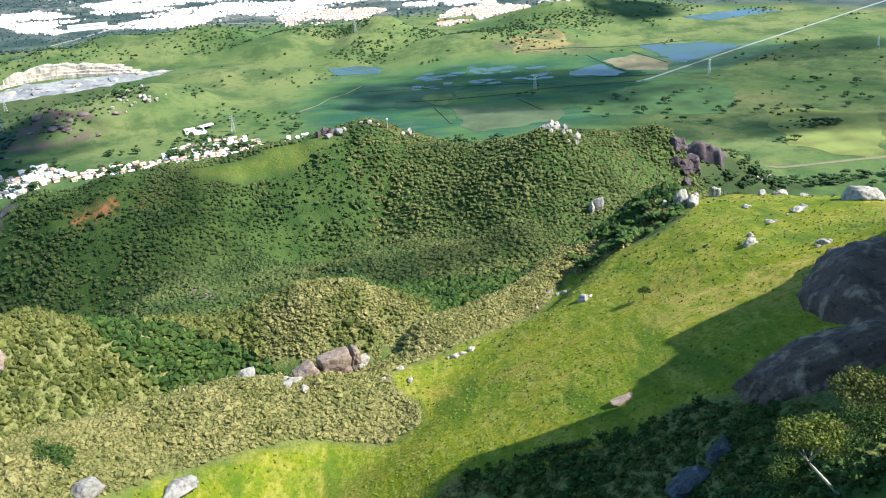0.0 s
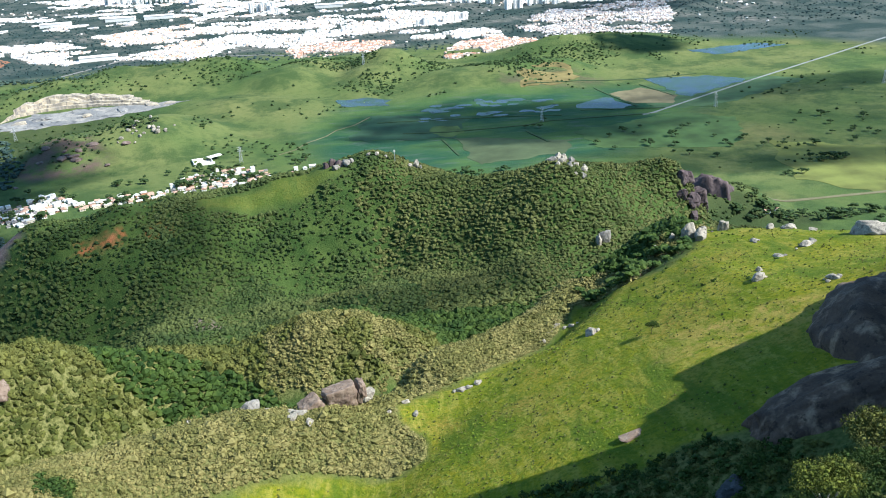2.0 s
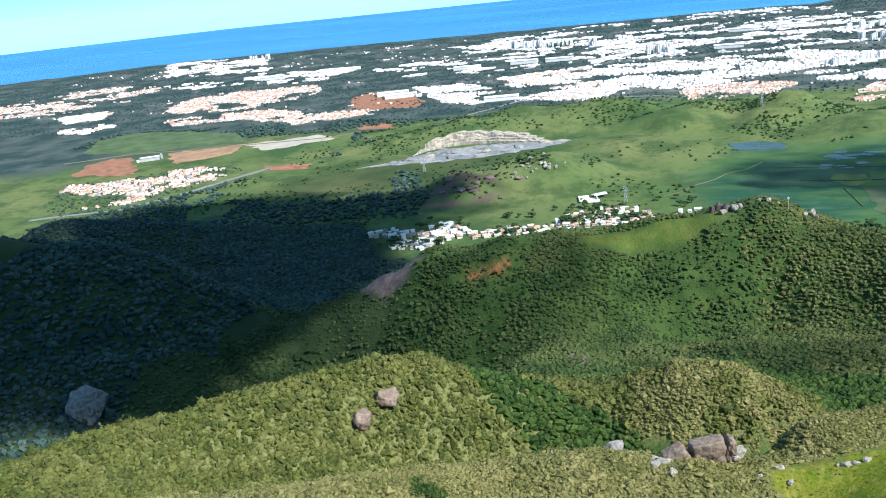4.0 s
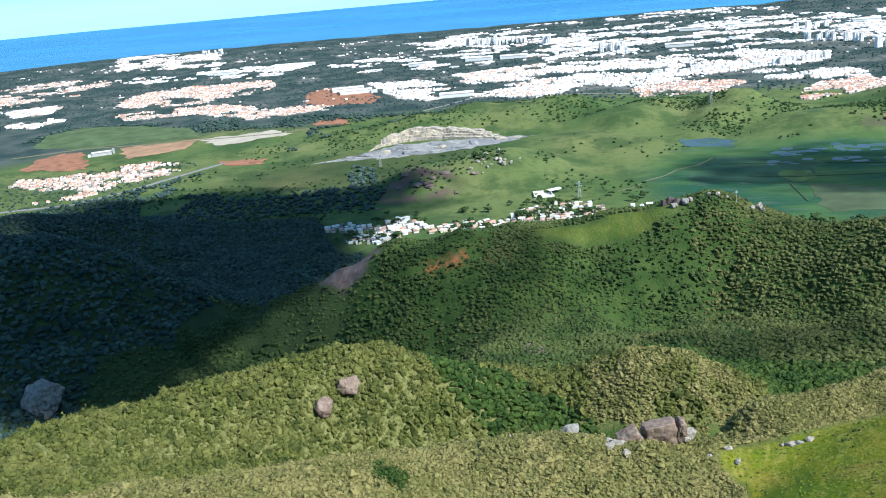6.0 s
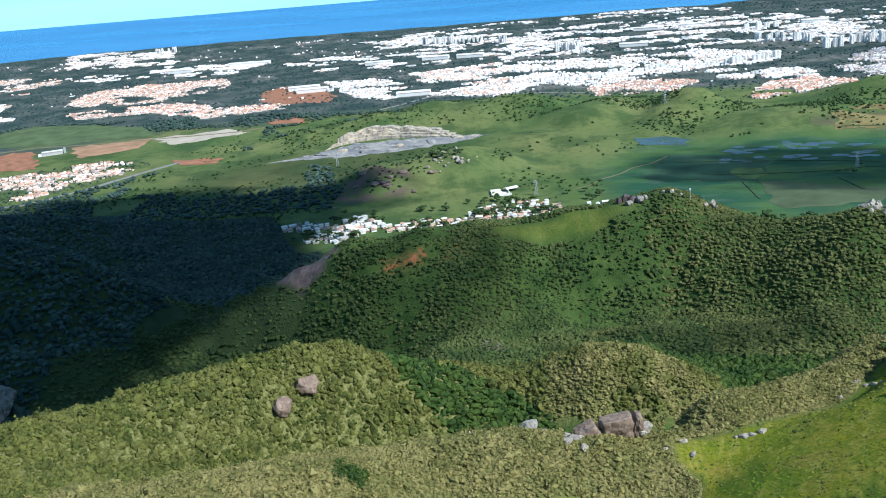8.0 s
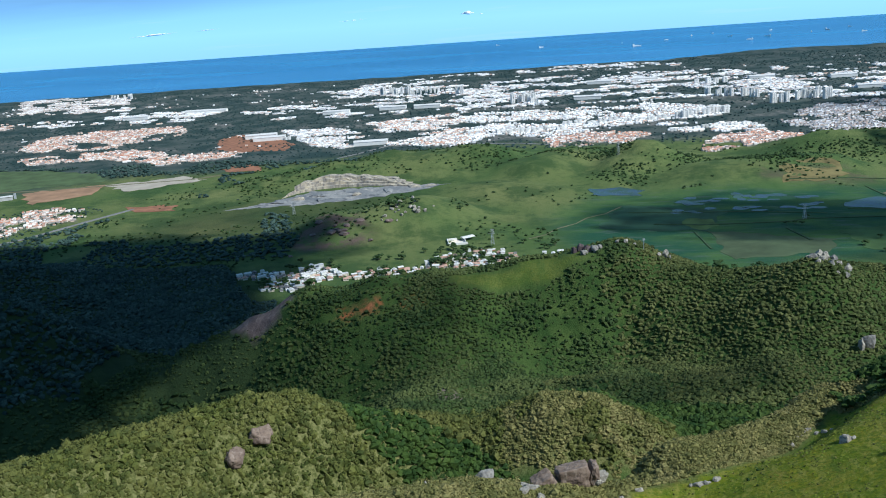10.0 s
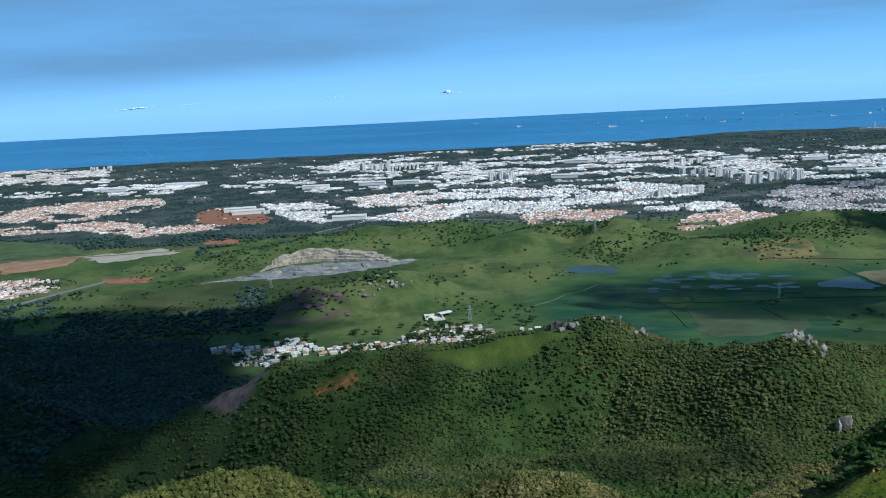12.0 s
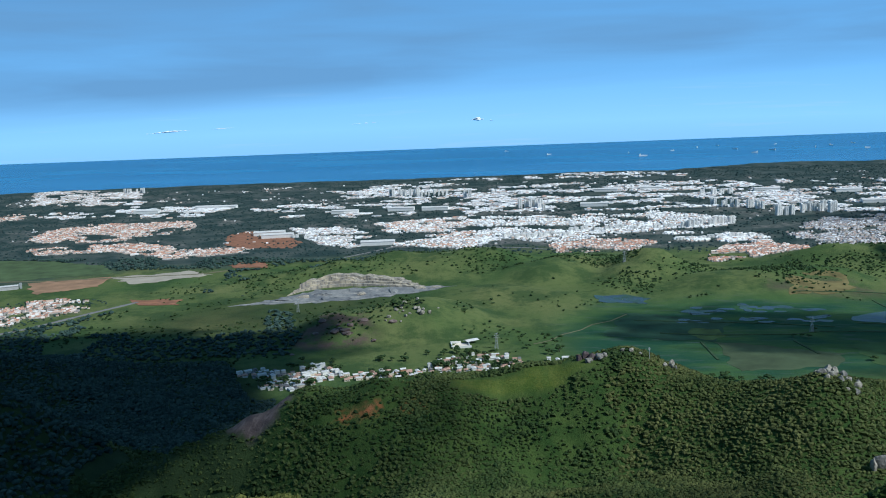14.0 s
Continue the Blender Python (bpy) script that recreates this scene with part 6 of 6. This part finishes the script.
for cx, cy, rx, ry, n in ((360, 700, 28, 10, 16), (410, 706, 40, 12, 24), (465, 705, 34, 16, 20), (516, 876, 24, 10, 18), (460, 835, 12, 4, 5), (365, 716, 14, 6, 5), (540, 960, 90, 40, 10), (640, 1010, 90, 60, 12), (330, 1010, 60, 40, 6), (430, 960, 90, 60, 9), (700, 1000, 60, 20, 12), (760, 900, 80, 20, 10),
                          (262, 1110, 40, 20, 4), (400, 1050, 60, 12, 6), (-140, 1012, 50, 8, 12), (-60, 1030, 40, 20, 5), (-200, 985, 50, 10, 8), (-120, 965, 60, 14, 16), (-300, 960, 60, 20, 10), (100, 930, 60, 14, 12), (160, 920, 70, 10, 12),
                          (-235, 1150, 25, 12, 8), (-220, 925, 36, 14, 12), (-130, 970, 50, 26, 26), (-320, 890, 36, 26, 16), (-90, 1180, 120, 60, 9), (60, 1380, 140, 60, 26), (-60, 1400, 60, 24, 20), (250, 1390, 160, 60, 30), (-200, 1500, 130, 60, 18), (780, 1190, 40, 16, 6), (900, 1250, 120, 80, 10), (560, 1090, 60, 30, 5)):
    grove(cx, cy, rx, ry, n)
for k, (x, y) in enumerate(spots[:295]):
    kind = SMALL[k % 3]
    place = pose(x, y, height(x, y), 0, 0, 47 * k) @ Matrix.Scale(rng2.uniform(0.6, 1.25), 4)
    if k < 3:
        kind.matrix_basis = place
    else:
        copy_thing(kind, place @ Matrix.Scale(1 / kind.scale.x, 4))

bright = tree("tree", 301, 8.4, 3.7, SUNTREE, BARK, "small sunlit yellow-green tree with a pale leaning trunk", rich=True, lean=(-3.4, 1.6))
bright.matrix_basis = pose(53.5, 79, height(53.5, 79) - 0.3, 0, 0, 0)
olive = tree("tree", 302, 10.5, 5.6, KNOLL, BARKDARK, "broad olive-leaved tree on the steep slope", rich=True)
olive.matrix_basis = pose(84, 120, height(84, 120), 0, 0, 80)
for k, (x, y, q) in enumerate([(74, 104, 6), (90, 133, 7.5), (98, 141, 7), (66, 99, 5), (62, 90, 4.5), (80, 124, 6.5), (71, 118, 6), (57, 92, 4)]):
    other = tree("tree", 310 + k, q, q * 0.7, KNOLL if k in (2, 5) else LUSH, BARKDARK, "olive tree on the shaded slope" if k in (2, 5) else "dark green tree on the shaded slope", "trees of the steep slope", rich=True)
    other.matrix_basis = pose(x, y, height(x, y), 0, 0, 70 * k)
lone = tree("tree", 320, 4.6, 2.4, LUSH, BARKDARK, "small lone tree on the bright meadow", rich=True)
lone.matrix_basis = pose(109, 290, height(109, 290), 0, 0, 0)

edge_tree = tree("tree", 330, 6.5, 4.4, LUSH, BARKDARK, "broad dark tree at the meadow's edge", "trees at the meadow's edge")
edge_tree.matrix_basis = pose(150, 408, height(150, 408), 0, 0, 0)
for k in range(34):
    a, d = rng2.uniform(0, 2 * math.pi), math.sqrt(rng2.random())
    x, y = 138 + 26 * d * math.cos(a), 386 + 20 * d * math.sin(a)
    if meadow_at(np.array([x]), np.array([y]))[0] > 0.4:
        y += 16
    copy_thing(edge_tree, pose(x, y, height(x, y), 0, 0, 41 * k) @ Matrix.Scale(rng2.uniform(0.55, 1.15), 4))

# bushes strewn over pasture and hills
x, y, rng = scatter(-700, 1000, 880, 1660, 8.5, 8)
thick = rolls(x, y, 90, 31) + 0.6 * rolls(x, y, 35, 32) + 0.5 * smooth(6, 20, ground(x, y)) + 0.55 * smooth(-300, -450, x) + 1.6 * smooth(0.35, 0.75, np.abs(rolls(x, y, 120, 5))) * smooth(5, 14, ground(x, y))
keep = (rng.uniform(size=len(x)) < np.clip(0.9 * thick - 0.25, 0.012, 0.65)) & (within(x, y, [(-20, 1010), (-40, 1180), (40, 1290), (640, 1290), (480, 1130), (330, 960), (120, 900)], 10.0) < 0.5) & (ground(x, y) < 60)
keep &= within(x, y, [(-540, 1260), (-400, 1250), (-210, 1380), (-240, 1440), (-460, 1420)], 5.0) < 0.5
x, y = x[keep], y[keep]
woods("pasture_bushes", x, y, rng.uniform(1.0, 3.2, len(x)), SHAPES_FAR, FARTREE, "dark bushes strewn over the pasture and hills", "bushes", rng=rng)

# thickets in the folds of the green hills
x, y, rng = scatter(-380, 640, 1300, 1660, 6, 55)
fold = np.abs(rolls(x, y, 120, 5)) + 0.25 * rolls(x, y, 30, 56)
keep = (fold > 0.55) & (rng.uniform(size=len(x)) < 0.6) & (ground(x, y) > 3) & (np.hypot(x, y) < 1640) & (within(x, y, [(-540, 1260), (-400, 1250), (-200, 1370), (-220, 1470), (-460, 1470)], 5.0) < 0.5)
x, y = x[keep], y[keep]
woods("gully_thicket", x, y, rng.uniform(1.2, 3.4, len(x)), SHAPES_MID, FARTREE, "dark thickets in the folds of the green hills", "bushes", rng=rng)

# woods of the plain left of the quarry
x, y, rng = scatter(-1250, -240, 950, 1700, 8, 9)
thick = rolls(x, y, 110, 33) + 0.5 * rolls(x, y, 40, 34)
far_left = within(x, y, [(-640, 960), (-330, 1010), (-420, 1230), (-560, 1260), (-480, 1420), (-330, 1640), (-700, 1690), (-1250, 1690), (-1250, 1540), (-640, 1580), (-610, 1340), (-720, 1200), (-900, 980)], 20.0)
keep = (far_left > 0.5) & (thick > -0.3) & (ground(x, y) < 30)
for corners in (NORTHFIELD, [(-715, 1312), (-630, 1322), (-615, 1276), (-680, 1285)], [(-668, 1600), (-583, 1635), (-568, 1570), (-640, 1560)], [(-548, 1240), (-470, 1270), (-423, 1128), (-520, 1090)]):
    keep &= within(x, y, corners, 5.0) < 0.5
x, y = x[keep], y[keep]
woods("plain_wood", x, y, rng.uniform(2.6, 5.0, len(x)), SHAPES_FAR, HAZEWOOD, "dark patches of woodland on the plain, tinted blue for haze", "wood", rng=rng)

# trees in the gardens of the suburb
x, y, rng = scatter(-1050, -730, 1040, 1330, 7, 12)
keep = (within(x, y, [(-1031, 1229), (-945, 1262), (-869, 1305), (-780, 1328), (-728, 1296), (-780, 1160), (-830, 1085), (-897, 1044), (-970, 1100)], 10.0) > 0.5) & (rng.uniform(size=len(x)) < 0.5)
x, y = x[keep], y[keep]
woods("garden_trees", x, y, rng.uniform(1.4, 2.8, len(x)), SHAPES_FAR, HAZEWOOD, "dark garden trees between the suburb's houses, tinted blue for haze", "trees", rng=rng)

# trees between the houses of the city
def streets_at(x, y):
    """The built-up share of the ground round each point."""
    ring = np.clip(np.searchsorted(rings, np.hypot(x, y)), 0, nr - 1)
    ray = np.clip(np.round((np.degrees(np.arctan2(x, y)) + 58) / 0.28).astype(int), 0, 414)
    return streets.reshape(nr, na)[ring, ray]


SHAPES_CITY = [bush_shape(95 + k, 0, solid=TUFT) for k in range(4)]
x, y, rng = scatter(-2300, 1500, 1700, 3500, 15, 10)
thick = rolls(x, y * 1.6, 120, 35) + 0.5 * rolls(x, y, 50, 36)
keep = (thick > -0.25 + 1.3 * (rng.uniform(size=len(x)) - 0.5)) & (np.hypot(x, y) < shore(x, y) - 30) & (relief(x, y) < 16) & (np.hypot(x, y) > 1680)
built = streets_at(x, y)
keep &= rng.uniform(size=len(x)) > 0.55 * built
x, y = x[keep], y[keep]
woods("city_trees", x, y, rng.uniform(2.2, 6.0, len(x)), SHAPES_CITY, HAZELEAF, "dark trees between the houses of the city, tinted blue for haze", "trees", rng=rng, squash=np.full(len(x), 0.75))
